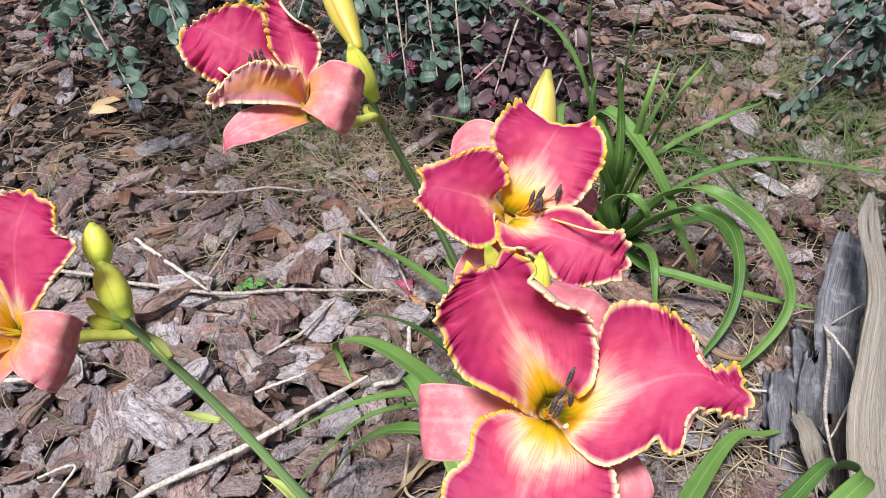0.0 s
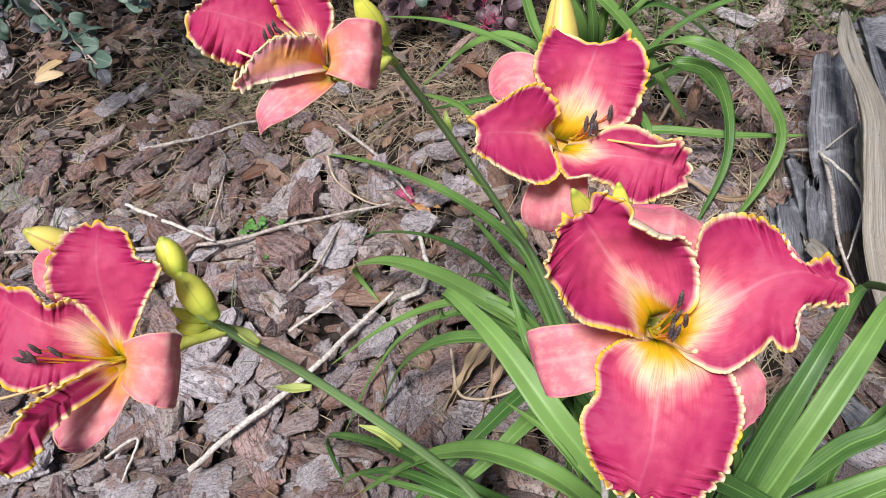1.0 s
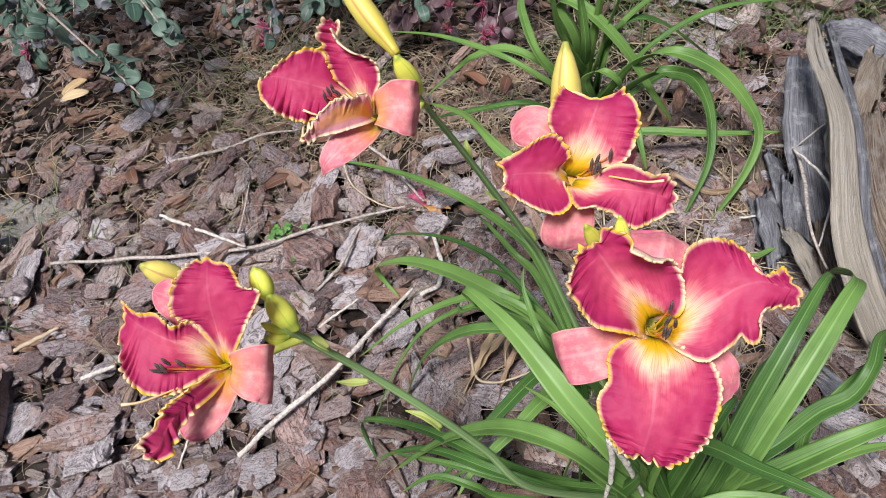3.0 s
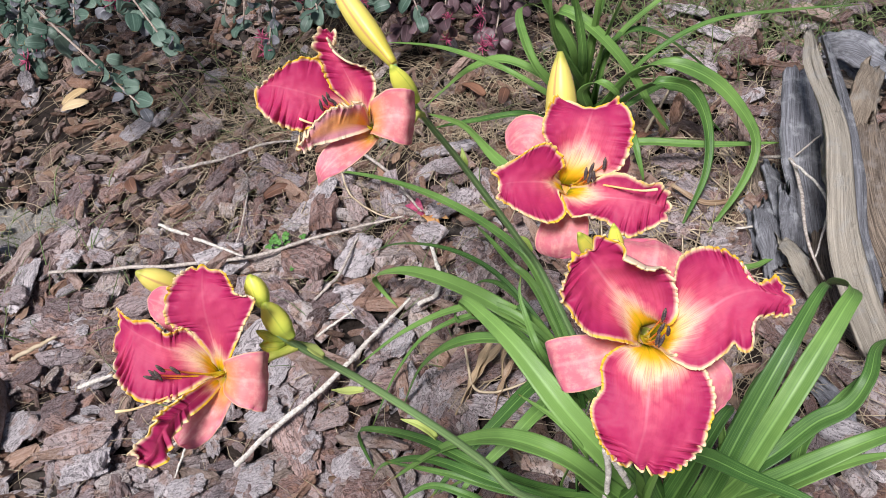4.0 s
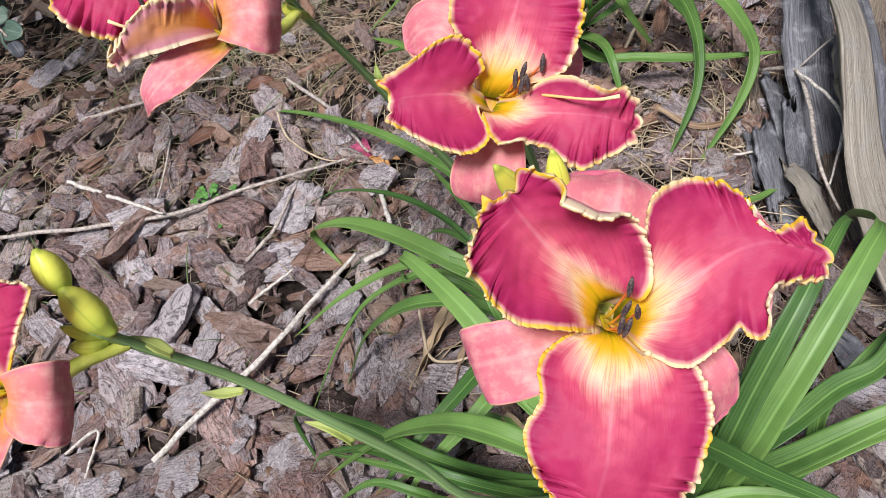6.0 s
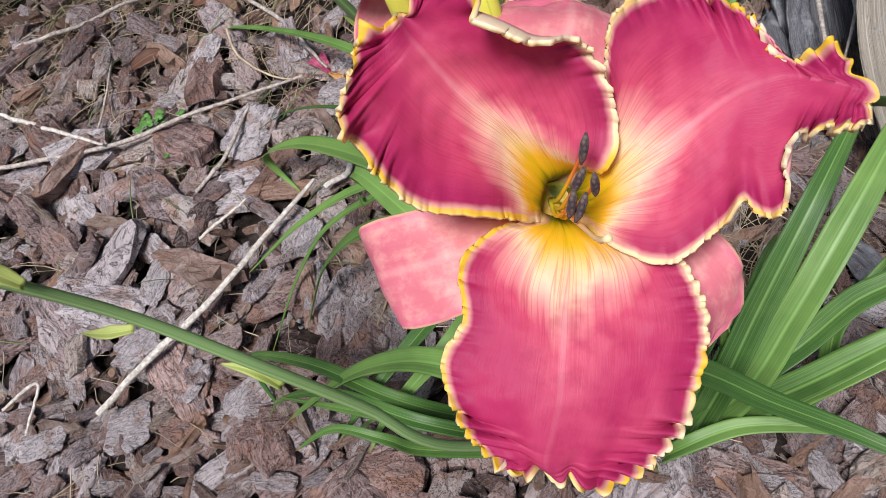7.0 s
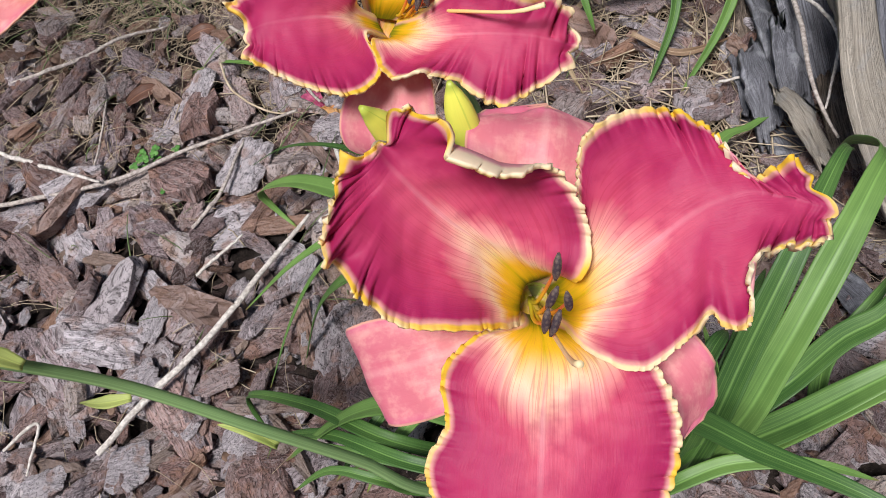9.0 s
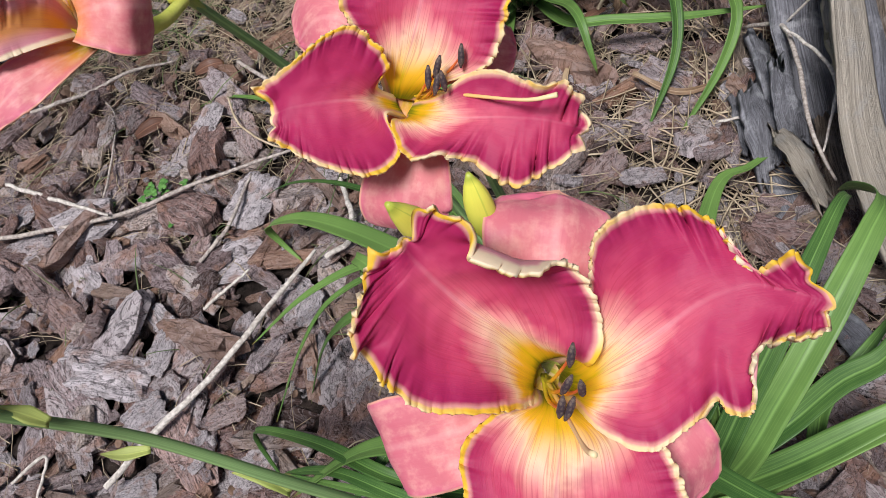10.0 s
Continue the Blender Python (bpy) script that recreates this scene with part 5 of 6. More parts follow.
# back clump
leaf(back, [(0.060, 1.120, 0.000), (0.028, 1.020, 0.120), (-0.004, 0.967, 0.200), (-0.065, 0.984, 0.240), (-0.156, 1.091, 0.200), (-0.242, 1.180, 0.150), (-0.271, 1.207, 0.130)], 0.56)
leaf(back, [(0.060, 1.120, 0.000), (0.028, 1.042, 0.100), (-0.004, 1.044, 0.160), (-0.062, 1.071, 0.180), (-0.118, 1.093, 0.150), (-0.173, 1.115, 0.090), (-0.213, 1.123, 0.050)], 1.01)
leaf(back, [(0.060, 1.120, 0.000), (0.026, 1.033, 0.060), (-0.033, 1.010, 0.120), (-0.113, 1.018, 0.110), (-0.188, 1.053, 0.070)], 0.78)
leaf(back, [(0.060, 1.120, 0.000), (0.010, 0.875, 0.100), (-0.036, 0.835, 0.160), (-0.074, 0.868, 0.170), (-0.125, 0.965, 0.150), (-0.193, 1.056, 0.100)], 0.90)
leaf(back, [(0.060, 1.120, 0.000), (0.037, 1.032, 0.120), (-0.010, 0.993, 0.220), (-0.029, 1.042, 0.250), (-0.031, 1.110, 0.240), (-0.009, 1.178, 0.200)], 0.90)
leaf(back, [(0.060, 1.120, 0.000), (0.051, 1.035, 0.150), (0.020, 1.008, 0.250), (0.013, 0.993, 0.320), (0.018, 0.998, 0.360)], 0.90)
leaf(back, [(0.060, 1.120, 0.000), (0.059, 1.034, 0.150), (0.073, 1.025, 0.250), (0.081, 1.018, 0.320), (0.090, 1.049, 0.360)], 0.78)
leaf(back, [(0.060, 1.120, 0.000), (0.068, 1.032, 0.150), (0.093, 1.022, 0.250), (0.116, 0.996, 0.340), (0.144, 1.051, 0.360)], 0.73)
leaf(back, [(0.060, 1.120, 0.000), (0.055, 1.014, 0.200), (0.050, 1.013, 0.300), (0.037, 1.003, 0.380)], 0.78)
leaf(back, [(0.060, 1.120, 0.000), (0.049, 1.040, 0.200), (0.024, 1.052, 0.270), (0.058, 1.027, 0.270), (0.111, 1.006, 0.210), (0.152, 0.993, 0.130), (0.186, 1.003, 0.060)], 1.12)
leaf(back, [(0.060, 1.120, 0.000), (0.072, 1.040, 0.120), (0.090, 1.040, 0.200), (0.123, 1.045, 0.230), (0.165, 1.059, 0.210), (0.222, 1.087, 0.140), (0.285, 1.117, 0.050)], 0.78)
leaf(back, [(0.060, 1.120, 0.000), (0.087, 1.012, 0.120), (0.126, 0.996, 0.190), (0.176, 0.989, 0.210), (0.236, 0.979, 0.180), (0.280, 0.957, 0.130), (0.296, 0.932, 0.090), (0.270, 0.884, 0.060), (0.211, 0.818, 0.030)], 1.18)
leaf(back, [(0.060, 1.120, 0.000), (0.094, 0.999, 0.120), (0.132, 0.970, 0.180), (0.171, 0.974, 0.190), (0.210, 0.982, 0.160), (0.230, 0.955, 0.110), (0.221, 0.902, 0.070), (0.176, 0.830, 0.030)], 1.12)
leaf(back, [(0.060, 1.120, 0.000), (0.109, 0.977, 0.080), (0.157, 0.956, 0.090), (0.240, 0.951, 0.080), (0.347, 0.963, 0.060)], 0.84)
leaf(back, [(0.060, 1.120, 0.000), (0.062, 1.025, 0.100), (0.053, 1.004, 0.160), (0.078, 0.999, 0.180), (0.101, 0.997, 0.160), (0.104, 1.010, 0.120)], 1.01)
leaf(back, [(0.060, 1.120, 0.000), (0.098, 0.995, 0.100), (0.116, 0.926, 0.140), (0.124, 0.888, 0.120), (0.130, 0.877, 0.090)], 1.01)
leaf(back, [(0.060, 1.120, 0.000), (0.080, 1.031, 0.150), (0.107, 1.045, 0.220), (0.180, 1.071, 0.270), (0.239, 1.144, 0.260)], 0.62)
leaf(back, [(0.060, 1.120, 0.000), (0.088, 1.025, 0.120), (0.153, 1.024, 0.200), (0.245, 1.062, 0.220), (0.365, 1.095, 0.200), (0.481, 1.143, 0.160)], 0.56)
leaf(back, [(0.060, 1.120, 0.000), (0.105, 1.019, 0.100), (0.188, 1.073, 0.100), (0.232, 1.059, 0.060), (0.272, 1.021, 0.030)], 0.67)

leaf(back, [(0.060, 1.120, 0.000), (0.002, 1.090, 0.270), (-0.048, 1.143, 0.330), (-0.100, 1.168, 0.350), (-0.146, 1.245, 0.340)], 0.62)
leaf(back, [(0.060, 1.120, 0.000), (0.010, 1.094, 0.260), (-0.002, 1.054, 0.380), (-0.001, 1.039, 0.460)], 0.42)
leaf(back, [(0.060, 1.120, 0.000), (0.046, 1.119, 0.240), (0.049, 1.092, 0.350), (0.058, 1.108, 0.420)], 0.55)
leaf(back, [(0.060, 1.120, 0.000), (0.073, 1.116, 0.160), (0.094, 1.115, 0.240), (0.113, 1.157, 0.280)], 0.65)


# ---- old palm stump ----
STUMP = (0.560, 0.740, 0.0)
stump = thing("palm_stump", STUMP, "weathered grey palm stump with splayed dry leaf bases and brown fibre", "stump")
boot_count = 0


def boot(points, halves, mat):
    """An old leaf base: a thick, bowed slab with ragged ends."""
    global boot_count
    boot_count += 1
    n, nv = 34, 13
    rng = np.random.RandomState(100 + boot_count)
    c = even(points, n)
    t = unit(np.gradient(c, axis=0))
    side = unit(np.cross(t, np.array([0.1, -0.75, 0.65])))
    up = np.cross(side, t)
    u, v = np.linspace(0, 1, n), np.linspace(-1, 1, nv)
    w = np.interp(u, np.linspace(0, 1, len(halves)), halves) * 0.01
    w = w * (1 + 0.10 * np.array([noise.noise(Vector((x * 7, boot_count, 0))) + 0.12 * noise.noise(Vector((x * 19, boot_count, 5))) for x in u]))
    rough = np.array([[noise.noise(Vector((x * 5, y * 3.5, boot_count * 2.3))) for y in v] for x in u]) * 0.22 * w[:, None]
    rag = np.array([noise.noise(Vector((y * 3.0, boot_count * 1.7, 4))) for y in v]) * (0.045 * np.clip(np.abs(u - 0.5) * 10 - 4, 0, 1))[:, None]
    g = c[:, None] + side[:, None] * (w[:, None] * v[None])[..., None] + up[:, None] * (-0.22 * w[:, None] * v[None] ** 2 + rough)[..., None] + t[:, None] * rag[..., None]
    pat = np.stack(np.broadcast_arrays(u[:, None], (v * 0.5 + 0.5)[None] + boot_count * 1.31, (1 - np.abs(v))[None] * w[:, None] * 100), -1)
    vs, fs, ps = shell(g, pat, 0.009)
    part("leaf_base", mesh_from("leaf_base", vs - np.asarray(STUMP), fs, mat, ps), stump)


def stump_core():
    n, sides = 14, 40
    vs, ps = [], []
    for i in range(n):
        for j in range(sides):
            a, h = j / sides * 2 * math.pi, i / (n - 1)
            r = 0.15 - 0.05 * h + 0.02 * noise.noise(Vector((math.cos(a) * 2, math.sin(a) * 2, h * 3)))
            if i == n - 1:
                r *= 0.15
            vs.append((r * math.cos(a), r * math.sin(a), -0.02 + 0.17 * min(h * 1.1, 1) + 0.012 * noise.noise(Vector((a * 3, h * 4, 9)))))
            ps.append((h, a * 2, 1))
    fs = [(i * sides + j, i * sides + (j + 1) % sides, (i + 1) * sides + (j + 1) % sides, (i + 1) * sides + j) for i in range(n - 1) for j in range(sides)]
    fs.append(tuple((n - 1) * sides + j for j in range(sides)))
    part("core", mesh_from("core", vs, fs, brown, ps), stump, "fibrous brown stump core")


stump_core()
# boots
boot([(0.376, 1.039, 0.200), (0.360, 0.941, 0.220), (0.357, 0.827, 0.225), (0.344, 0.742, 0.215), (0.336, 0.675, 0.190), (0.350, 0.627, 0.140), (0.380, 0.590, 0.070)], [0.4, 1.4, 1.15, 1.5, 1.7, 1.9, 2.0], beige)
# narrow slab added for the dark grey right rim of the tan base above
boot([(0.397, 1.020, 0.190), (0.389, 0.926, 0.200), (0.381, 0.835, 0.205), (0.373, 0.757, 0.195), (0.366, 0.692, 0.165), (0.382, 0.646, 0.110)], [0.3, 0.5, 0.7, 0.8, 0.9, 1.0], slate)
boot([(0.387, 1.062, 0.110), (0.363, 0.943, 0.115), (0.354, 0.857, 0.090), (0.356, 0.787, 0.050)], [2.7, 3.0, 3.1, 2.6], slate)
boot([(0.389, 0.907, 0.130), (0.374, 0.849, 0.140), (0.373, 0.796, 0.120)], [1.0, 1.4, 1.2], beige)
boot([(0.436, 1.127, 0.100), (0.465, 1.095, 0.120), (0.506, 1.057, 0.110)], [1.8, 2.4, 2.2], slate)
boot([(0.470, 1.011, 0.150), (0.437, 0.942, 0.160), (0.420, 0.903, 0.140)], [1.6, 2.2, 1.6], buff)
boot([(0.432, 0.891, 0.150), (0.421, 0.803, 0.140), (0.429, 0.731, 0.110), (0.456, 0.680, 0.060)], [2.3, 3.0, 3.4, 3.6], brown)
boot([(0.293, 0.842, 0.060), (0.291, 0.777, 0.070), (0.293, 0.742, 0.040)], [1.5, 1.9, 1.5], slate)
boot([(0.317, 0.831, 0.100), (0.311, 0.780, 0.100), (0.320, 0.753, 0.060)], [1.0, 1.3, 1.2], slate)
boot([(0.463, 1.172, 0.050), (0.483, 1.112, 0.070), (0.500, 1.054, 0.080)], [1.1, 1.7, 1.6], slate)
boot([(0.459, 1.105, 0.050), (0.480, 1.077, 0.060), (0.511, 1.053, 0.060)], [0.9, 1.1, 1.0], brown)
boot([(0.324, 0.933, 0.040), (0.315, 0.842, 0.070), (0.318, 0.793, 0.050)], [1.2, 1.4, 1.1], slate)
boot([(0.290, 0.866, 0.020), (0.286, 0.808, 0.040), (0.287, 0.775, 0.030)], [1.2, 1.5, 1.3], slate)
boot([(0.300, 0.763, 0.080), (0.309, 0.716, 0.090), (0.329, 0.689, 0.050)], [0.8, 1.0, 0.8], beige)
boot([(0.343, 0.691, 0.020), (0.376, 0.641, 0.030), (0.419, 0.588, 0.030)], [0.9, 1.4, 1.6], brown)
boot([(0.311, 0.578, 0.015), (0.326, 0.540, 0.025), (0.336, 0.489, 0.020)], [1.0, 1.5, 1.3], slate)
boot([(0.283, 0.787, 0.015), (0.304, 0.751, 0.020), (0.313, 0.652, 0.020)], [1.4, 1.9, 1.6], slate)
boot([(0.406, 0.659, 0.040), (0.413, 0.609, 0.050), (0.434, 0.567, 0.050)], [1.2, 1.6, 1.8], slate)
boot([(0.366, 0.807, 0.050), (0.358, 0.738, 0.050), (0.361, 0.669, 0.030)], [1.2, 1.6, 1.6], brown)
boot([(0.312, 0.963, 0.020), (0.305, 0.902, 0.030), (0.305, 0.866, 0.020)], [0.9, 1.1, 0.9], brown)



# ---- twigs ----
twig_count = 0


def twig(points, radius, mat):
    global twig_count
    twig_count += 1
    p = even(points, 18) + np.array([0, 0, 0.005])
    p = p + np.array([[noise.noise(Vector((i * 0.6, twig_count, k * 5.0))) * radius * 0.7 for k in range(3)] for i in range(18)])
    vs, fs, ps = tube(p, [radius * 0.9, radius * 1.1, radius, radius * 0.9, radius * 0.6], 8, 30)
    bumpy = np.array([1 + 0.18 * noise.noise(Vector(q) * 180) for q in vs])
    c = np.repeat(even(p, 30), 8, 0)
    vs = c + (vs - c) * bumpy[:, None]
    o = p[0]
    kind = "dry_stalk" if mat is straw else "twig"
    text = {"pale": "bleached pale dead twig lying on the mulch", "grey": "thin grey-brown dead twig on the bark mulch"}
    label = "dry tan stalk lying on the mulch" if mat is straw else text["pale" if mat is pale else "grey"]
    thing(kind, o, label, "twig", "", "", mesh_from(kind, vs - o, fs, mat, ps))


# twigs
twig([(-0.429, 0.480, 0.046), (-0.376, 0.539, 0.046), (-0.320, 0.592, 0.046), (-0.267, 0.660, 0.046), (-0.213, 0.726, 0.046)], 0.0036, pale)
twig([(-0.203, 0.719, 0.039), (-0.175, 0.745, 0.034), (-0.180, 0.801, 0.029), (-0.206, 0.881, 0.029)], 0.0033, pale)
twig([(-0.812, 0.836, 0.029), (-0.651, 0.829, 0.034), (-0.480, 0.824, 0.044), (-0.367, 0.855, 0.044), (-0.298, 0.876, 0.039), (-0.231, 0.884, 0.044)], 0.0029, grey)
twig([(-0.630, 0.898, 0.054), (-0.567, 0.866, 0.054), (-0.475, 0.820, 0.054)], 0.0028, pale)
twig([(-0.359, 0.744, 0.034), (-0.325, 0.784, 0.039), (-0.303, 0.863, 0.034)], 0.0024, grey)
twig([(-0.653, 1.038, 0.034), (-0.555, 1.058, 0.034), (-0.496, 1.077, 0.039), (-0.428, 1.088, 0.034)], 0.0026, grey)
twig([(-0.335, 1.063, 0.034), (-0.262, 0.988, 0.034), (-0.229, 0.935, 0.034), (-0.206, 0.900, 0.034)], 0.0026, grey)
twig([(-0.344, 1.000, 0.034), (-0.324, 0.948, 0.034), (-0.274, 0.901, 0.034), (-0.228, 0.888, 0.034)], 0.0015, straw)
twig([(-0.132, 0.633, 0.054), (-0.121, 0.578, 0.044), (-0.089, 0.570, 0.044), (-0.046, 0.584, 0.044)], 0.0018, straw)
twig([(-0.519, 0.847, 0.034), (-0.500, 0.870, 0.034), (-0.503, 0.992, 0.034), (-0.528, 1.039, 0.029)], 0.0015, grey)
twig([(-0.538, 0.498, 0.044), (-0.504, 0.523, 0.044), (-0.513, 0.472, 0.034)], 0.0018, pale)
twig([(-0.814, 0.671, 0.034), (-0.751, 0.703, 0.039)], 0.0033, straw)
twig([(-0.691, 0.616, 0.034), (-0.641, 0.631, 0.039)], 0.0033, pale)
twig([(0.151, 1.032, 0.034), (0.202, 1.122, 0.044)], 0.0024, straw)
twig([(-0.348, 0.679, 0.034), (-0.293, 0.720, 0.039)], 0.0020, pale)
# stump roots and stems
twig([(0.310, 0.940, 0.050), (0.332, 0.886, 0.100), (0.326, 0.802, 0.120), (0.313, 0.717, 0.130), (0.329, 0.675, 0.100)], 0.0026, grey)
twig([(0.325, 0.865, 0.120), (0.341, 0.802, 0.140), (0.346, 0.757, 0.140), (0.320, 0.696, 0.120)], 0.0018, pale)
twig([(0.337, 0.888, 0.100), (0.360, 0.870, 0.160)], 0.0014, pale)
twig([(0.253, 0.816, 0.040), (0.285, 0.810, 0.050), (0.305, 0.813, 0.050)], 0.0016, pale)
twig([(0.032, 0.384, 0.250), (0.035, 0.377, 0.200), (0.027, 0.373, 0.130)], 0.0030, pale)
twig([(0.034, 0.381, 0.250), (0.050, 0.379, 0.200), (0.068, 0.379, 0.120)], 0.0030, pale)
twig([(0.058, 0.374, 0.250), (0.049, 0.376, 0.200)], 0.0020, pale)



# ---- shrubs ----
def oval(name, length, wide, mat, seed, curve=0.2):
    """A small oval leaf from its stem outward along x."""
    pts = [(0, 0, 0), (length * 0.35, 0, length * 0.06), (length * 0.7, 0, length * 0.04), (length, 0, -length * curve)]
    return ribbon(pts, wide, name, mat, 0.22, 0.0005, 11, 7, 0.0, 0.06, seed, (0, 0, 0), lambda u: np.sqrt(np.clip(np.sin(np.pi * np.clip(u * 0.93 + 0.05, 0, 1)), 0.0, 1)), (0, 1, 0))


def tuft_mesh(seed):
    """A fringe flower: a bunch of narrow strap petals."""
    rng = np.random.RandomState(seed)
    vs, fs, ps = [], [], []
    for i in range(16):
        d = unit(rng.normal(0, 1, 3) + np.array([0.6, 0, 0.5]))
        e = d * rng.uniform(0.010, 0.018)
        v, f, q = tube([(0, 0, 0), e * 0.5 + rng.normal(0, 0.001, 3), e + rng.normal(0, 0.003, 3)], [0.0006, 0.0011, 0.0004], 4, 6)
        fs += [tuple(a + len(vs) for a in face) for face in f]
        vs += list(v)
        ps += list(q)
    return mesh_from("flower", vs, fs, pink_tuft, ps)


TUFTS = [tuft_mesh(900 + i) for i in range(3)]


def shrub(base, ends, mat, label, seed, size=0.034, per=16, tufts=(), spread=0.055):
    rng = np.random.RandomState(seed)
    plant = thing("shrub", base, label, "shrub")
    leaves = [oval("leaf", size * s, size * s * w, dusky_leaf if i == 3 and mat is shrub_leaf else mat, seed + i, c) for i, (s, w, c) in enumerate(((0.85, 0.36, 0.15), (0.65, 0.40, 0.3), (1.0, 0.33, 0.05), (0.55, 0.42, 0.2)))]
    b = np.asarray(base, float)
    for n, end in enumerate(ends):
        e = np.asarray(end, float)
        root = b + rng.normal(0, 0.03, 3) * np.array([1, 1, 0])
        mid = root + (e - root) * 0.5 + np.array([0, 0, 0.10 + 0.1 * rng.rand()]) + rng.normal(0, 0.03, 3)
        path = even([root, mid, e], 40)
        vs, fs, ps = tube([root, mid, e], [0.004, 0.0028, 0.0012], 6, 20)
        part("branch", mesh_from("branch", vs - b, fs, red_stem, ps), plant)
        for i in range(per):
            u = 1 - 0.62 * (i / per) ** 1.2
            q = path[int(u * 39)]
            out = rng.normal(0, 1, 3) * np.array([1, 1, 0.45])
            out = unit(out + (path[39] - path[30]) * 6 * (u > 0.8))
            q = q + out * spread * rng.rand() * (0.25 if u > 0.9 else 1.0)
            lf = part("leaf", leaves[rng.randint(4)], plant)
            turn = Vector(out).to_track_quat("X", "Z").to_matrix().to_4x4()
            lf.matrix_basis = Matrix.Translation(Vector(q - b)) @ turn @ pose(0, 0, 0, rng.uniform(-60, 60), rng.uniform(-25, 25), 0)
        if n in tufts:
            for i in range(2):
                tf = part("flower", TUFTS[(n + i) % 3], plant, "small pink fringe flower")
                tf.matrix_basis = Matrix.Translation(Vector(e - b + rng.normal(0, 0.012, 3) + np.array([0, 0, 0.012]))) @ pose(0, 0, 0, 0, 0, rng.uniform(0, 360))
    return plant


shrub((-1.05, 1.70, 0.0), [(-0.515, 0.835, 0.36), (-0.477, 0.906, 0.38), (-0.608, 1.047, 0.36), (-0.703, 1.090, 0.32), (-0.758, 1.029, 0.30), (-0.824, 1.137, 0.30),
                           (-0.900, 1.300, 0.34), (-1.100, 1.200, 0.30), (-0.660, 1.200, 0.28), (-0.720, 1.350, 0.30), (-1.200, 1.450, 0.34), (-0.950, 1.500, 0.36)],
      shrub_leaf, "low shrub with dusty grey-green oval leaves and pink fringe flowers", 60, 0.034, 60, (2, 4))
shrub((-0.55, 1.95, 0.0), [(-0.495, 1.206, 0.200), (-0.441, 1.145, 0.200), (-0.537, 1.245, 0.200), (-0.370, 1.226, 0.200), (-0.298, 1.235, 0.180), (-0.205, 1.241, 0.160), (-0.250, 1.248, 0.180), (-0.321, 1.222, 0.20), (-0.420, 1.350, 0.18), (-0.560, 1.300, 0.24), (-0.300, 1.500, 0.18), (-0.480, 1.600, 0.22), (-0.150, 1.600, 0.18),
                           (-0.700, 1.600, 0.26), (-0.050, 1.750, 0.20), (-0.350, 1.800, 0.24)],
      shrub_leaf, "low spreading shrub with grey-green oval leaves behind the mulch", 61, 0.034, 30, (1, 4))
shrub((-0.12, 1.52, 0.0), [(-0.258, 1.274, 0.09), (-0.173, 1.266, 0.10), (-0.104, 1.254, 0.11), (-0.086, 1.215, 0.09), (-0.040, 1.320, 0.10), (-0.200, 1.350, 0.12), (-0.120, 1.380, 0.12), (-0.290, 1.400, 0.12)],
      purple_leaf, "low shrub with dull purple leaves and bright pink fringe flowers", 62, 0.036, 38, (1, 2, 3, 5))
shrub((-0.25, 1.75, 0.0), [(-0.442, 1.441, 0.160), (-0.375, 1.436, 0.180), (-0.309, 1.423, 0.160), (-0.363, 1.382, 0.120), (-0.250, 1.480, 0.160), (-0.193, 1.460, 0.120), (-0.288, 1.414, 0.100), (-0.422, 1.365, 0.100), (-0.188, 1.538, 0.160), (-0.118, 1.502, 0.140), (-0.341, 1.370, 0.060), (-0.222, 1.401, 0.080), (-0.476, 1.396, 0.200)],
      shrub_leaf, "low dense shrub with grey-green oval leaves and dark stems", 64, 0.034, 40, (3, 7))
shrub((0.60, 1.85, 0.0), [(0.452, 1.588, 0.12), (0.520, 1.560, 0.10), (0.600, 1.600, 0.14), (0.560, 1.700, 0.18), (0.430, 1.740, 0.12), (0.680, 1.650, 0.16), (0.395, 1.572, 0.200), (0.444, 1.577, 0.160), (0.390, 1.601, 0.120), (0.469, 1.535, 0.120), (0.443, 1.541, 0.080), (0.372, 1.540, 0.060), (0.333, 1.490, 0.050), (0.457, 1.629, 0.200)],
      shrub_leaf, "small shrub with dark grey-green leaves beyond the grass", 63, 0.034, 28)


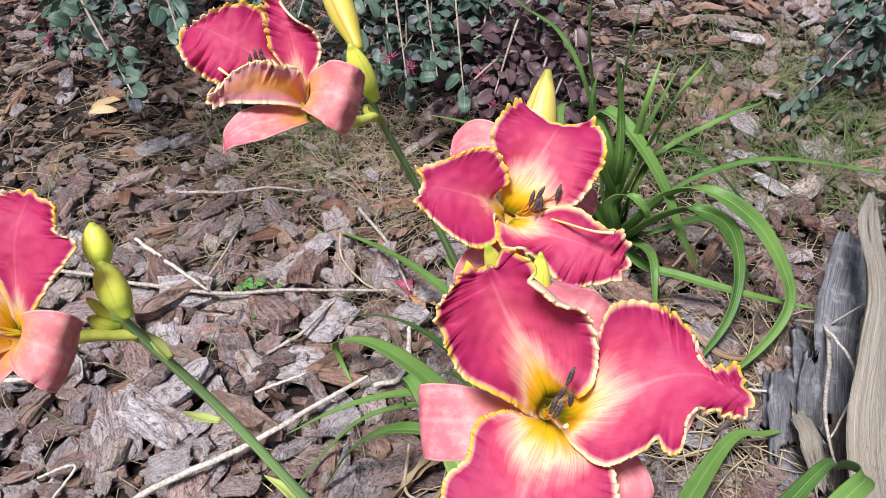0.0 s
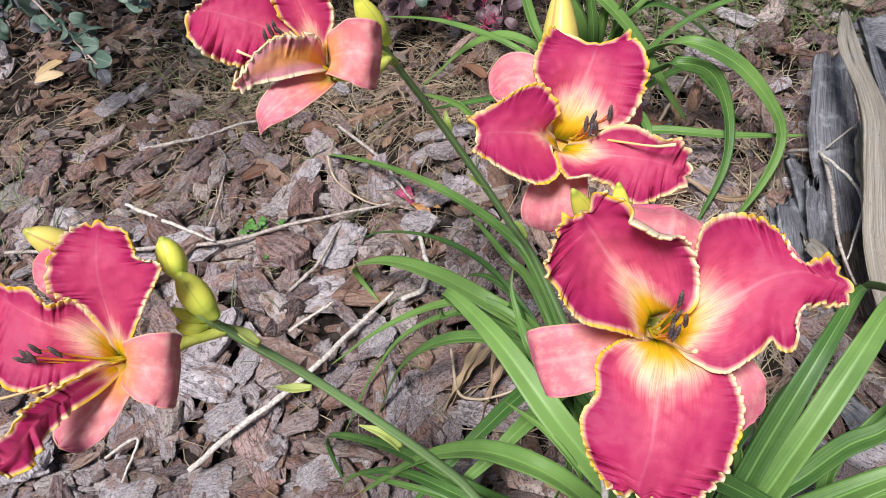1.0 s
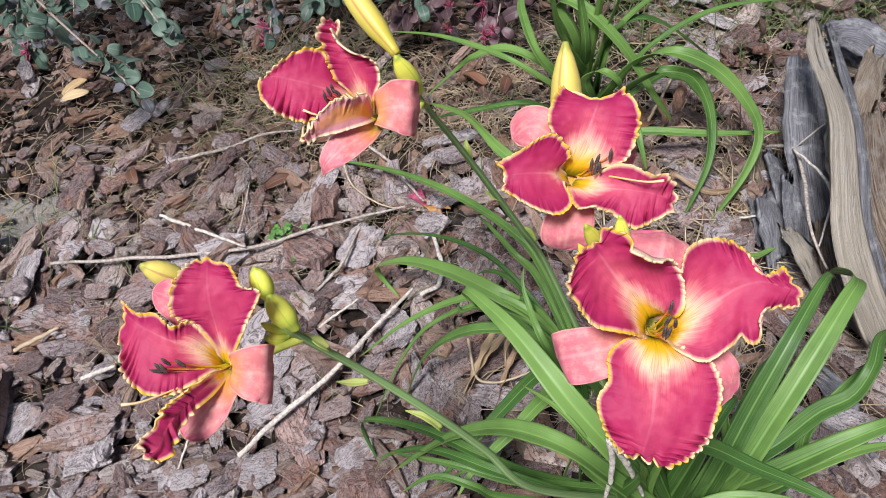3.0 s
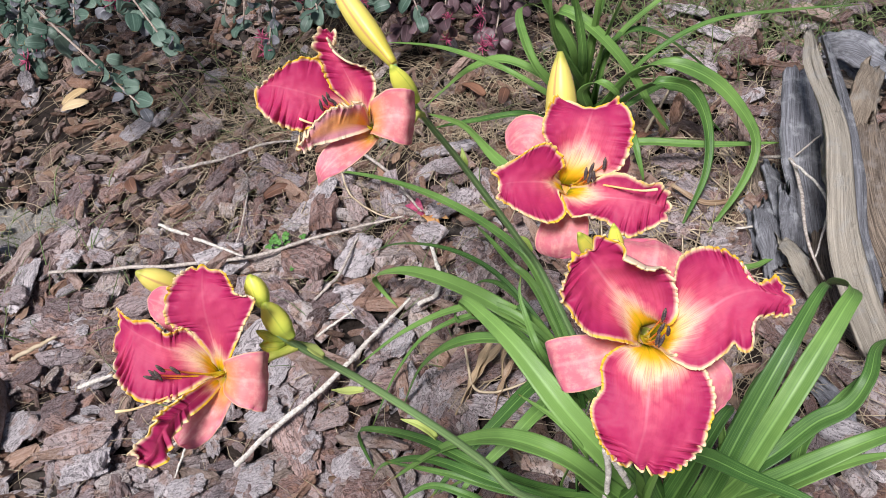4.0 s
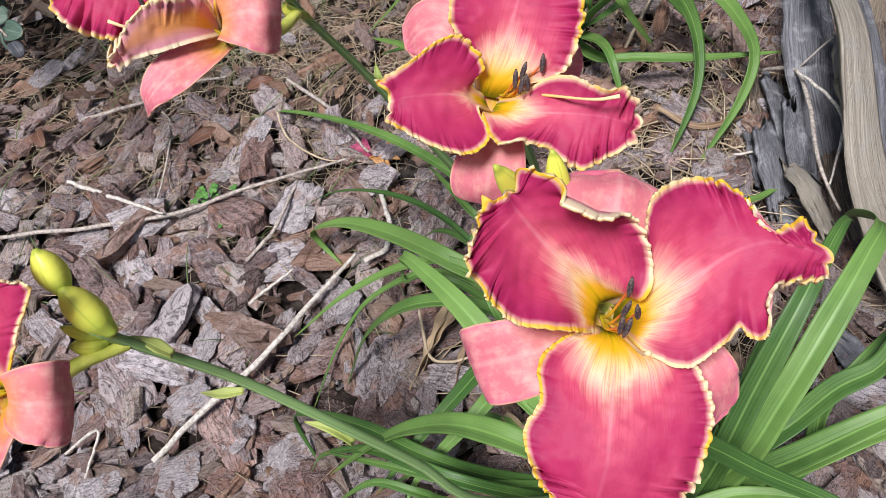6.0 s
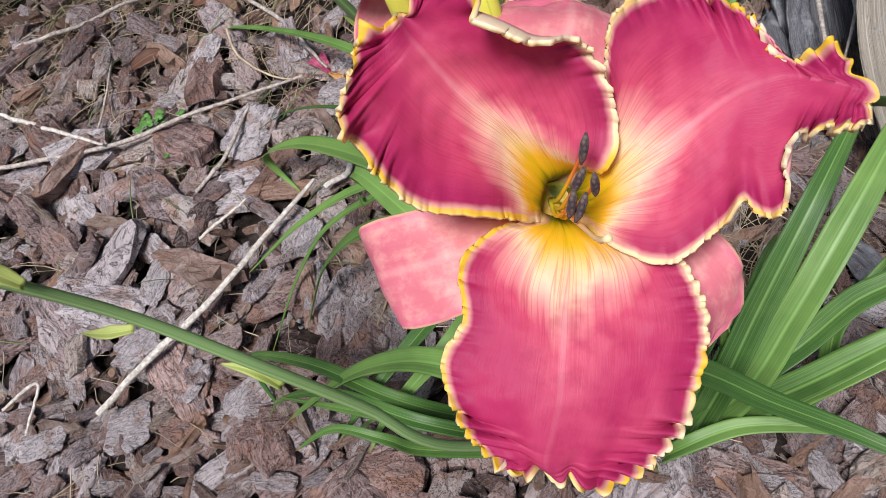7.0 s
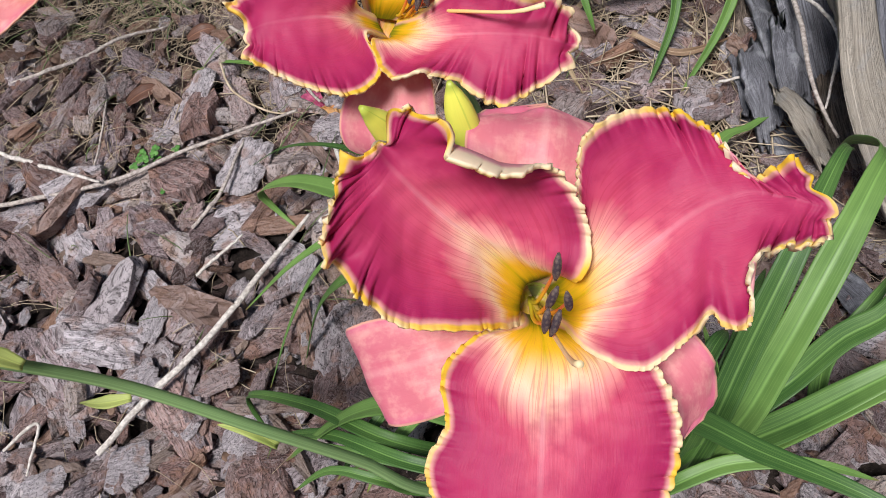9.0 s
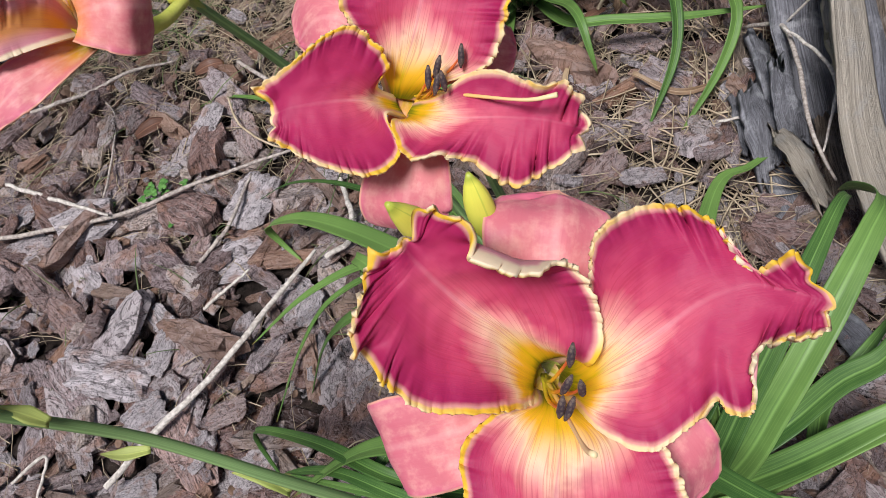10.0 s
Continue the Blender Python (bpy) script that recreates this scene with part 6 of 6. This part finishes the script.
# ---- grass, straw and fallen bits ----
def blades(rng, n, spots, length, width, lie, mat, name, label, category):
    """Thin bent blades scattered over round patches (x, y, radius, share); lie: 0 upright, 1 flat."""
    vs, fs, ps = [], [], []
    share = np.array([s[3] for s in spots], float)
    for i in range(n):
        x0, y0, r, _ = spots[rng.choice(len(spots), p=share / share.sum())]
        a, d = rng.uniform(0, 6.283), r * rng.rand() ** 0.6
        x, y = x0 + d * math.cos(a), y0 + d * math.sin(a)
        ln, w = length * rng.uniform(0.4, 1.5), width * rng.uniform(0.6, 1.3)
        h = rng.uniform(0, 6.283)
        tilt = (math.pi / 2) * (1 - lie) * rng.uniform(0.5, 1.0)
        dirn = np.array([math.cos(h) * math.cos(tilt), math.sin(h) * math.cos(tilt), math.sin(tilt)])
        side = np.array([-math.sin(h), math.cos(h), 0.0])
        z = ground_z(x, y) + (0.004 + 0.026 * rng.rand() * lie)
        bend = rng.uniform(-0.35, 0.35) * (1 + 1.6 * lie)
        base = len(vs)
        for k in range(5):
            u = k / 4
            c = np.array([x, y, z]) + dirn * ln * u + side * bend * ln * u * u + np.array([0, 0, -0.45 * ln * u * u * (1 - lie) + 0.006 * math.sin(3.1 * u) * lie])
            c[2] = max(c[2], ground_z(x, y) + 0.003)
            ww = w * (1 - 0.75 * u) * 0.5
            vs += [c + side * ww, c - side * ww, c + np.array([0, 0, ww * 0.9])]
            ps += [(u, 0, 1), (u, 1, 1), (u, 0.5, 1)]
        for k in range(4):
            q = base + 3 * k
            for m in range(3):
                fs.append((q + m, q + (m + 1) % 3, q + 3 + (m + 1) % 3, q + 3 + m))
    thing(name, (0, 0, 0), label, category, "", "stuff", mesh_from(name, vs, fs, mat, ps))


blades(np.random.RandomState(21), 2000, [(0.32, 1.42, 0.26, 5), (0.50, 1.40, 0.20, 4), (0.30, 1.62, 0.25, 3), (-0.44, 1.25, 0.14, 0.5), (-0.60, 1.22, 0.16, 0.4), (-0.90, 0.90, 0.20, 0.6), (-0.30, 0.85, 0.40, 0.5), (0.12, 1.25, 0.15, 1)],
       0.095, 0.0029, 0.25, grass_mat, "grass", "thin green grass growing through the mulch", "grass")
blades(np.random.RandomState(22), 4600, [(-0.52, 1.14, 0.24, 5), (-0.40, 1.28, 0.20, 4), (0.19, 0.90, 0.16, 2.5), (-0.08, 1.18, 0.18, 4), (-0.30, 1.00, 0.25, 2), (0.10, 0.60, 0.20, 2), (-0.60, 0.80, 0.50, 3), (-0.90, 1.20, 0.35, 3), (0.40, 1.10, 0.25, 2), (0.0, 1.5, 0.5, 3), (0.32, 0.62, 0.15, 1.5)],
       0.080, 0.0015, 0.93, straw, "straw", "dry tan pine needles and straw over the mulch", "straw")


blades(np.random.RandomState(26), 300, [(0.19, 0.90, 0.15, 5), (0.26, 0.76, 0.11, 4), (-0.05, 1.10, 0.16, 2), (-0.10, 0.58, 0.09, 1.5), (0.10, 1.22, 0.15, 2)],
       0.120, 0.0030, 0.90, straw, "straw", "long dry tan blades of dead grass around the daylilies", "straw")


def litter():
    """Curled scraps of dead brown leaf."""
    rng = np.random.RandomState(33)
    vs, fs, ps = [], [], []
    for i in range(1700):
        x, y = rng.uniform(-1.5, 0.8), rng.uniform(0.95, 2.1)
        if rng.rand() < 0.05:
            x, y = rng.uniform(-0.9, 0.3), rng.uniform(0.45, 1.0)
        s = rng.uniform(0.010, 0.030)
        m = np.array(Euler((rng.normal(0, 0.4), rng.normal(0, 0.4), rng.uniform(0, 6.28))).to_matrix())
        o = np.array([x, y, ground_z(x, y) + rng.uniform(0.006, 0.026)])
        g = []
        cu = rng.uniform(-0.5, 0.7)
        for a in range(5):
            for b in range(4):
                u, v = a / 4, b / 3 * 2 - 1
                w = 0.34 * math.sin(math.pi * (0.08 + 0.88 * u)) * (1 + 0.25 * noise.noise(Vector((u * 4, v * 2, i))))
                g.append((u - 0.5, v * w, cu * (v * w) ** 2 * 2 + 0.12 * noise.noise(Vector((u * 3, v, i * 0.7)))))
        g = np.array(g).reshape(5, 4, 3) * s
        v2, f2, p2 = shell(g, np.zeros((5, 4, 3)) + rng.rand(), 0.0007)
        fs += [tuple(q + len(vs) for q in f) for f in f2]
        vs += list(v2 @ m.T + o)
        ps += list(p2)
    thing("leaf_litter", (0, 0, 0), "scattered curled brown leaf scraps on the mulch", "leaf litter", "", "stuff", mesh_from("leaf_litter", vs, fs, scrap_mat, ps))


scrap_mat = plain_material("dead_leaf", (0.09, 0.055, 0.040), (0.27, 0.165, 0.110), 90.0, 0.7, 0.1, per=False)
litter()

for where, turn in (((-0.930, 1.262, 0.022), 42), ((-0.925, 1.245, 0.026), 6)):
    ob = thing("fallen_leaf", where, "dry tan fallen leaf lying on the mulch", "leaf", "fallen tan leaves", "", oval("fallen_leaf", 0.058, 0.0115, tan_leaf, int(turn), 0.02))
    ob.matrix_basis = Matrix.Translation(where) @ pose(0, 0, 0, 8, -8, turn)


russet_leaf = leaf_material("russet_leaf", (0.120, 0.058, 0.040), (0.27, 0.135, 0.085))
for where, turn, size in (((-0.474, 0.965, 0.032), 20, 0.046), ((-0.079, 1.138, 0.032), 75, 0.040), ((-0.108, 1.164, 0.032), 140, 0.050), ((0.164, 1.037, 0.032), 210, 0.038), ((-0.729, 1.035, 0.032), 300, 0.044), ((-0.399, 1.063, 0.032), 10, 0.042)):
    ob = thing("fallen_leaf", where, "curled russet brown fallen leaf lying on the mulch", "leaf", "fallen russet leaves", "", oval("fallen_leaf", size, size * 0.24, russet_leaf, turn, 0.12))
    ob.matrix_basis = Matrix.Translation(where) @ pose(0, 0, 0, 14, -10, turn)


def spent_flower():
    o = (-0.207, 0.905, 0.020)
    ob = thing("fallen_flower", o, "withered red and orange daylily flower fallen on the mulch", "flower")
    rng = np.random.RandomState(5)
    wither = plain_material("withered_petal", (0.45, 0.16, 0.05), (0.62, 0.38, 0.16), 70.0, 0.6, 0.25)
    for i in range(5):
        a = rng.uniform(-1.0, 1.0) - 0.25
        pts = [(0, 0, 0.004), (0.02 * math.cos(a), 0.02 * math.sin(a), 0.014), (0.045 * math.cos(a * 1.2), 0.045 * math.sin(a * 1.2), 0.008)]
        part("petal", ribbon(pts, 0.006, "petal", wither, 0.5, 0.0006, 14, 7, rng.uniform(-1, 1), 0.25, i), ob, "shrivelled orange petal")
    for i in range(3):
        a = 1.9 + 0.35 * i
        pts = [(0, 0, 0.004), (0.016 * math.cos(a), 0.016 * math.sin(a), 0.016), (0.032 * math.cos(a), 0.032 * math.sin(a), 0.012)]
        part("petal", ribbon(pts, 0.005, "petal", pink_tuft, 0.5, 0.0006, 14, 7, rng.uniform(-1, 1), 0.25, 10 + i), ob, "shrivelled pink petal")


spent_flower()


def clover(o, n, seed):
    rng = np.random.RandomState(seed)
    ob = thing("clover", o, "small bright green clover seedlings between bark chips", "clover")
    lf = oval("leaflet", 0.0066, 0.0034, clover_mat, seed, 0.1)
    for i in range(n):
        x, y = rng.normal(0, 0.018, 2)
        h = rng.uniform(0.012, 0.030)
        vs, fs, ps = tube([(x, y, -0.015), (x, y, h * 0.5), (x + 0.003, y, h)], [0.0006, 0.0005, 0.0004], 5, 6)
        part("stem", mesh_from("stem", vs, fs, clover_mat, ps), ob)
        for k in range(3):
            q = part("leaflet", lf, ob)
            q.matrix_basis = Matrix.Translation((x + 0.003, y, h)) @ pose(0, 0, 0, rng.uniform(-15, 15), -8, k * 120 + i * 37)


clover((-0.440, 0.862, 0.012), 16, 70)
clover((-0.395, 0.828, 0.012), 8, 71)


blades(np.random.RandomState(25), 1100, [(0.431, 1.044, 0.035, 7), (0.415, 0.960, 0.045, 3), (0.440, 0.860, 0.05, 2), (0.400, 0.700, 0.06, 1), (0.46, 0.76, 0.09, 3)], 0.050, 0.0012, 0.55, fibre_mat, "palm_fibre", "tangled reddish-brown palm fibre on the stump", "palm fibre")


for run, half in (([(-0.083, 0.634, 0.060), (-0.111, 0.600, 0.050), (-0.137, 0.557, 0.030)], 0.006), ([(-0.069, 0.608, 0.060), (-0.088, 0.567, 0.045), (-0.101, 0.534, 0.025)], 0.005), ([(-0.096, 0.641, 0.060), (-0.122, 0.587, 0.050), (-0.151, 0.544, 0.025)], 0.006),
                  ([(-0.041, 0.492, 0.070), (-0.018, 0.469, 0.055), (-0.001, 0.448, 0.035)], 0.007), ([(-0.051, 0.672, 0.070), (-0.081, 0.615, 0.050), (-0.073, 0.558, 0.030)], 0.005), ([(0.138, 0.995, 0.040), (0.096, 0.921, 0.040), (0.112, 0.831, 0.025)], 0.004),
                  ([(0.173, 0.904, 0.050), (0.222, 0.873, 0.040), (0.291, 0.892, 0.030)], 0.004), ([(0.169, 1.050, 0.070), (0.178, 1.025, 0.050), (0.165, 1.006, 0.030)], 0.007)):
    o = run[-1]
    strap = ribbon(run, half, "dead_leaf", dead_strap, 0.7, 0.0007, 30, 7, 1.6, 0.3, int(half * 9000) + int(abs(o[0]) * 100), o)
    thing("dead_leaf", o, "withered brown daylily leaf curled on the mulch", "leaf", "withered leaves", "", strap)


# ---- bark mulch ----
def chip_shape(seed, narrow=1.0):
    """One flake of bark, about 1 long: stepped edges and an uneven top."""
    rng = np.random.RandomState(seed)
    n = 10
    a = np.linspace(0, 2 * np.pi, n, endpoint=False) + rng.uniform(-0.22, 0.22, n)
    wide = rng.uniform(0.28, 0.66) * narrow
    r = (np.abs(np.cos(a)) ** 5 + np.abs(np.sin(a)) ** 5) ** (-1 / 5) * rng.uniform(0.72, 1.06, n)
    ring = np.stack([0.5 * r * np.cos(a), 0.5 * wide * r * np.sin(a)], 1)
    ring[:, 0] += rng.uniform(-0.3, 0.3) * ring[:, 1]
    h = rng.uniform(0.12, 0.26)
    bow = rng.uniform(-0.3, 0.45)
    rows = [(0.94, 0.0), (1.0, 0.5), (0.95, 0.9), (0.62, 1.0)]
    vs = []
    for k, (s, z) in enumerate(rows):
        j = rng.uniform(-0.035, 0.035, (n, 2)) if k else 0
        xy = ring * s + j
        zz = h * (z + rng.uniform(-0.20, 0.20, n) * (k > 1)) - bow * xy[:, 1] ** 2
        vs.append(np.column_stack([xy, zz]))
    vs = np.vstack(vs + [[[rng.uniform(-0.05, 0.05), 0, h * rng.uniform(0.75, 1.2)]]])
    fs = [(k * n + j, k * n + (j + 1) % n, (k + 1) * n + (j + 1) % n, (k + 1) * n + j) for k in range(3) for j in range(n)]
    fs += [(3 * n + j, 3 * n + (j + 1) % n, 4 * n) for j in range(n)]
    fs.append(tuple(range(n - 1, -1, -1)))
    return vs, fs


def flake(seed):
    """A larger flake of bark, about 1 long: ragged outline, flat layers stepped on its top."""
    rng = np.random.RandomState(seed)
    nu, nv = 22, 13
    wide, h = rng.uniform(0.30, 0.62), rng.uniform(0.10, 0.20)
    skew, bow, z0 = rng.uniform(-0.3, 0.3), rng.uniform(-0.25, 0.45), rng.uniform(0, 50)
    top = np.zeros((nu, nv, 3))
    for i in range(nu):
        for j in range(nv):
            u, v = i / (nu - 1) * 2 - 1, j / (nv - 1) * 2 - 1
            end = 1 + 0.20 * noise.noise(Vector((v * 2.2, z0, u > 0))) + 0.07 * noise.noise(Vector((v * 8, z0, 3.0)))
            rim = 1 + 0.22 * noise.noise(Vector((u * 2.0, z0 + 9, v > 0))) + 0.08 * noise.noise(Vector((u * 9, z0 + 5, 1.0)))
            pinch = 1 - 0.35 * abs(u) ** 4 * (0.6 + 0.8 * noise.noise(Vector((z0, u > 0, 7.0))))
            x = 0.5 * u * end * (1 - 0.10 * v * v)
            y = 0.5 * wide * v * rim * pinch
            lay = noise.noise(Vector((x * 3.0, y * 6.0, z0))) * 1.6 + noise.noise(Vector((x * 9, y * 16, z0))) * 0.5
            z = h * (0.75 + 0.30 * (math.floor(lay * 2.2) / 2.2) + 0.10 * lay + 0.07 * noise.noise(Vector((x * 22, y * 40, z0))))
            z *= 0.45 + 0.55 * (1 - max(abs(u), abs(v)) ** 14)
            top[i, j] = (x + skew * y, y, z - bow * y * y)
    low = top.copy()
    low[..., 2] = -bow * low[..., 1] ** 2 - 0.01
    low[..., :2] *= 0.93
    vs = np.vstack([top.reshape(-1, 3), low.reshape(-1, 3)])
    off, fs = nu * nv, []
    for i in range(nu - 1):
        for j in range(nv - 1):
            a = i * nv + j
            fs += [(a, a + nv, a + nv + 1, a + 1), (off + a, off + a + 1, off + a + nv + 1, off + a + nv)]
    ring = [j for j in range(nv)] + [i * nv + nv - 1 for i in range(1, nu)] + [(nu - 1) * nv + j for j in range(nv - 2, -1, -1)] + [i * nv for i in range(nu - 2, 0, -1)]
    fs += [(a, b, off + b, off + a) for a, b in zip(ring, ring[1:] + ring[:1])]
    return vs, fs


SHAPES = [chip_shape(500 + i) for i in range(44)]
SLIVERS = [chip_shape(800 + i, 0.42) for i in range(30)]


def place(rng, x, y, size, lift):
    q = Euler((rng.normal(0, 0.30), rng.normal(0, 0.24), rng.uniform(0, 6.283))).to_matrix()
    return np.array(q) * size, np.array([x, y, ground_z(x, y) + lift])


def bare(x, y):
    """Sandy gap in the mulch."""
    return (x + 0.93) ** 2 / 0.012 + (y - 0.965) ** 2 / 0.004 < 1.0


def mulch():
    rng = np.random.RandomState(7)
    meshes = []
    for i in range(len(SHAPES)):
        vs, fs = flake(700 + i)
        meshes.append(mesh_from("bark_chip", vs, fs, bark_single, vs + rng.rand() * 5, False))
    heaps = {False: [[], [], [], 0], True: [[], [], [], 0]}
    single = 0
    for i in range(30500):
        if i < 18500:
            x, y = rng.uniform(-1.75, 0.95), 0.30 + 1.95 * rng.rand() ** 1.25
        else:
            way, far = rng.uniform(0, 6.283), 0.8 + 3.6 * rng.rand() ** 0.9
            x, y = -0.4 + far * math.cos(way), 1.2 + far * math.sin(way)
            if -1.7 < x < 0.9 and 0.33 < y < 2.2:
                continue
        if bare(x, y) and rng.rand() < 0.93:
            continue
        fine = float(smoothstep(np.array(y), 0.90, 1.20)) if x < 0.2 and i < 18500 else 0.25
        size = np.clip(rng.lognormal(math.log(0.037), 0.52), 0.010, 0.105) * (1 - 0.42 * fine)
        shred = bool(rng.rand() < 0.15 + 0.55 * fine)
        kinds = SLIVERS if shred else SHAPES
        k = rng.randint(len(kinds))
        lift = rng.rand() ** 1.5 * 0.045 - 0.014
        m, o = place(rng, x, y, size * (1.35 if shred else 1.0) * (1.0 if i < 18500 else 1.9), lift)
        if not shred and size > 0.036 and lift > 0.006 and -0.85 < x < 0.20 and 0.42 < y < 0.95 and single < 262:
            ob = new("bark_chip", meshes[k])
            ob.matrix_basis = Matrix.Translation(o) @ Matrix(m.tolist()).to_4x4()
            tagged(ob, "weathered grey-brown flake of pine bark in the mulch", "bark chip", "bark chips of the mulch")
            single += 1
            continue
        vs, fs = kinds[k]
        heap = heaps[shred]
        heap[0].append(vs @ m.T + o)
        heap[1].append(vs + rng.rand(3) * 9)
        heap[2] += [tuple(a + heap[3] for a in f) for f in fs]
        heap[3] += len(vs)
    for shred, (v, q, f, n) in heaps.items():
        name, mat = ("shredded_bark", bark_shred) if shred else ("bark_mulch", bark_many)
        words = "dark brown shredded bark slivers over the soil" if shred else "brown and grey pine bark mulch covering the soil"
        thing(name, (0, 0, 0), words, "mulch", "", "stuff", mesh_from(name, np.vstack(v), f, mat, np.vstack(q), False))


mulch()


# large pieces of bark that lie on top
def big_chip(a, b, wide, mat):
    a, b = Vector(a), Vector(b)
    seed = int(abs(a.x * 7919 + a.y * 104729) * 10) % 9973
    vs, fs = flake(seed)
    span = vs[:, 1].max() - vs[:, 1].min()
    vs[:, 1] *= wide / (b - a).length / span
    vs[:, 2] *= 0.9
    me = mesh_from("bark_chip", vs, fs, mat, vs + seed % 7, False)
    o = (a + b) / 2
    ob = new("bark_chip", me)
    ob.matrix_basis = Matrix.Translation((o.x, o.y, ground_z(o.x, o.y) + 0.031)) @ (b - a).to_track_quat("X", "Z").to_matrix().to_4x4() @ Matrix.Scale((b - a).length, 4)
    words = {"bark_red": "large reddish-brown flake of pine bark", "bark_grey": "large weathered grey flake of pine bark", "bark_dark": "dark brown flake of pine bark", "bark_cream": "pale bleached flake of pine bark"}
    tagged(ob, words[mat.name] + " lying on the mulch", "bark chip", "bark chips of the mulch")


# chips
big_chip((-0.721, 0.527, 0.012), (-0.623, 0.546, 0.018), 0.050, bark_red)
big_chip((-0.435, 0.471, 0.012), (-0.384, 0.474, 0.018), 0.055, bark_grey)
big_chip((-0.792, 0.535, 0.012), (-0.758, 0.583, 0.018), 0.050, bark_grey)
big_chip((-0.679, 0.488, 0.012), (-0.611, 0.503, 0.018), 0.042, bark_grey)
big_chip((-0.855, 0.770, 0.012), (-0.856, 0.868, 0.018), 0.041, bark_grey)
big_chip((-0.323, 0.794, 0.012), (-0.284, 0.863, 0.018), 0.061, bark_grey)
big_chip((-0.389, 0.931, 0.012), (-0.362, 0.998, 0.018), 0.036, bark_grey)
big_chip((-0.776, 1.149, 0.012), (-0.734, 1.190, 0.018), 0.050, bark_grey)
big_chip((0.316, 1.215, 0.012), (0.369, 1.301, 0.018), 0.041, bark_cream)
big_chip((-0.840, 0.963, 0.012), (-0.806, 1.054, 0.018), 0.045, bark_dark)
big_chip((-0.778, 0.712, 0.012), (-0.717, 0.735, 0.018), 0.045, bark_grey)
big_chip((-0.815, 0.636, 0.012), (-0.774, 0.668, 0.018), 0.038, bark_dark)
big_chip((-0.743, 0.581, 0.012), (-0.693, 0.598, 0.018), 0.045, bark_dark)
big_chip((-0.411, 0.613, 0.012), (-0.392, 0.664, 0.018), 0.033, bark_grey)
big_chip((-0.377, 0.725, 0.012), (-0.327, 0.758, 0.018), 0.031, bark_dark)
big_chip((-0.243, 0.648, 0.012), (-0.220, 0.690, 0.018), 0.040, bark_grey)
big_chip((-0.185, 0.600, 0.012), (-0.122, 0.619, 0.018), 0.043, bark_red)
big_chip((-0.581, 0.995, 0.012), (-0.539, 1.051, 0.018), 0.030, bark_dark)
big_chip((-0.434, 0.552, 0.012), (-0.388, 0.577, 0.018), 0.044, bark_grey)
big_chip((-0.338, 0.548, 0.012), (-0.291, 0.559, 0.018), 0.031, bark_red)
big_chip((-0.280, 0.605, 0.012), (-0.232, 0.617, 0.018), 0.032, bark_red)
big_chip((-0.299, 0.474, 0.012), (-0.263, 0.509, 0.018), 0.046, bark_grey)
big_chip((-0.363, 0.500, 0.012), (-0.335, 0.536, 0.018), 0.039, bark_grey)
big_chip((-0.642, 0.755, 0.012), (-0.698, 0.703, 0.018), 0.028, bark_dark)
big_chip((-0.526, 0.459, 0.012), (-0.472, 0.470, 0.018), 0.032, bark_grey)
big_chip((-0.332, 0.981, 0.012), (-0.305, 0.900, 0.018), 0.035, bark_red)
big_chip((-0.266, 0.987, 0.012), (-0.243, 0.929, 0.018), 0.033, bark_grey)
big_chip((-0.744, 0.784, 0.012), (-0.697, 0.781, 0.018), 0.033, bark_red)
big_chip((-0.688, 0.993, 0.012), (-0.620, 1.047, 0.018), 0.023, bark_dark)
big_chip((-0.519, 0.988, 0.012), (-0.470, 1.003, 0.018), 0.029, bark_red)
big_chip((0.181, 0.986, 0.012), (0.219, 0.952, 0.018), 0.022, bark_red)
big_chip((0.271, 1.301, 0.012), (0.320, 1.246, 0.018), 0.028, bark_grey)
big_chip((0.395, 1.234, 0.012), (0.437, 1.197, 0.018), 0.025, bark_dark)
big_chip((0.240, 1.364, 0.012), (0.294, 1.322, 0.018), 0.026, bark_grey)
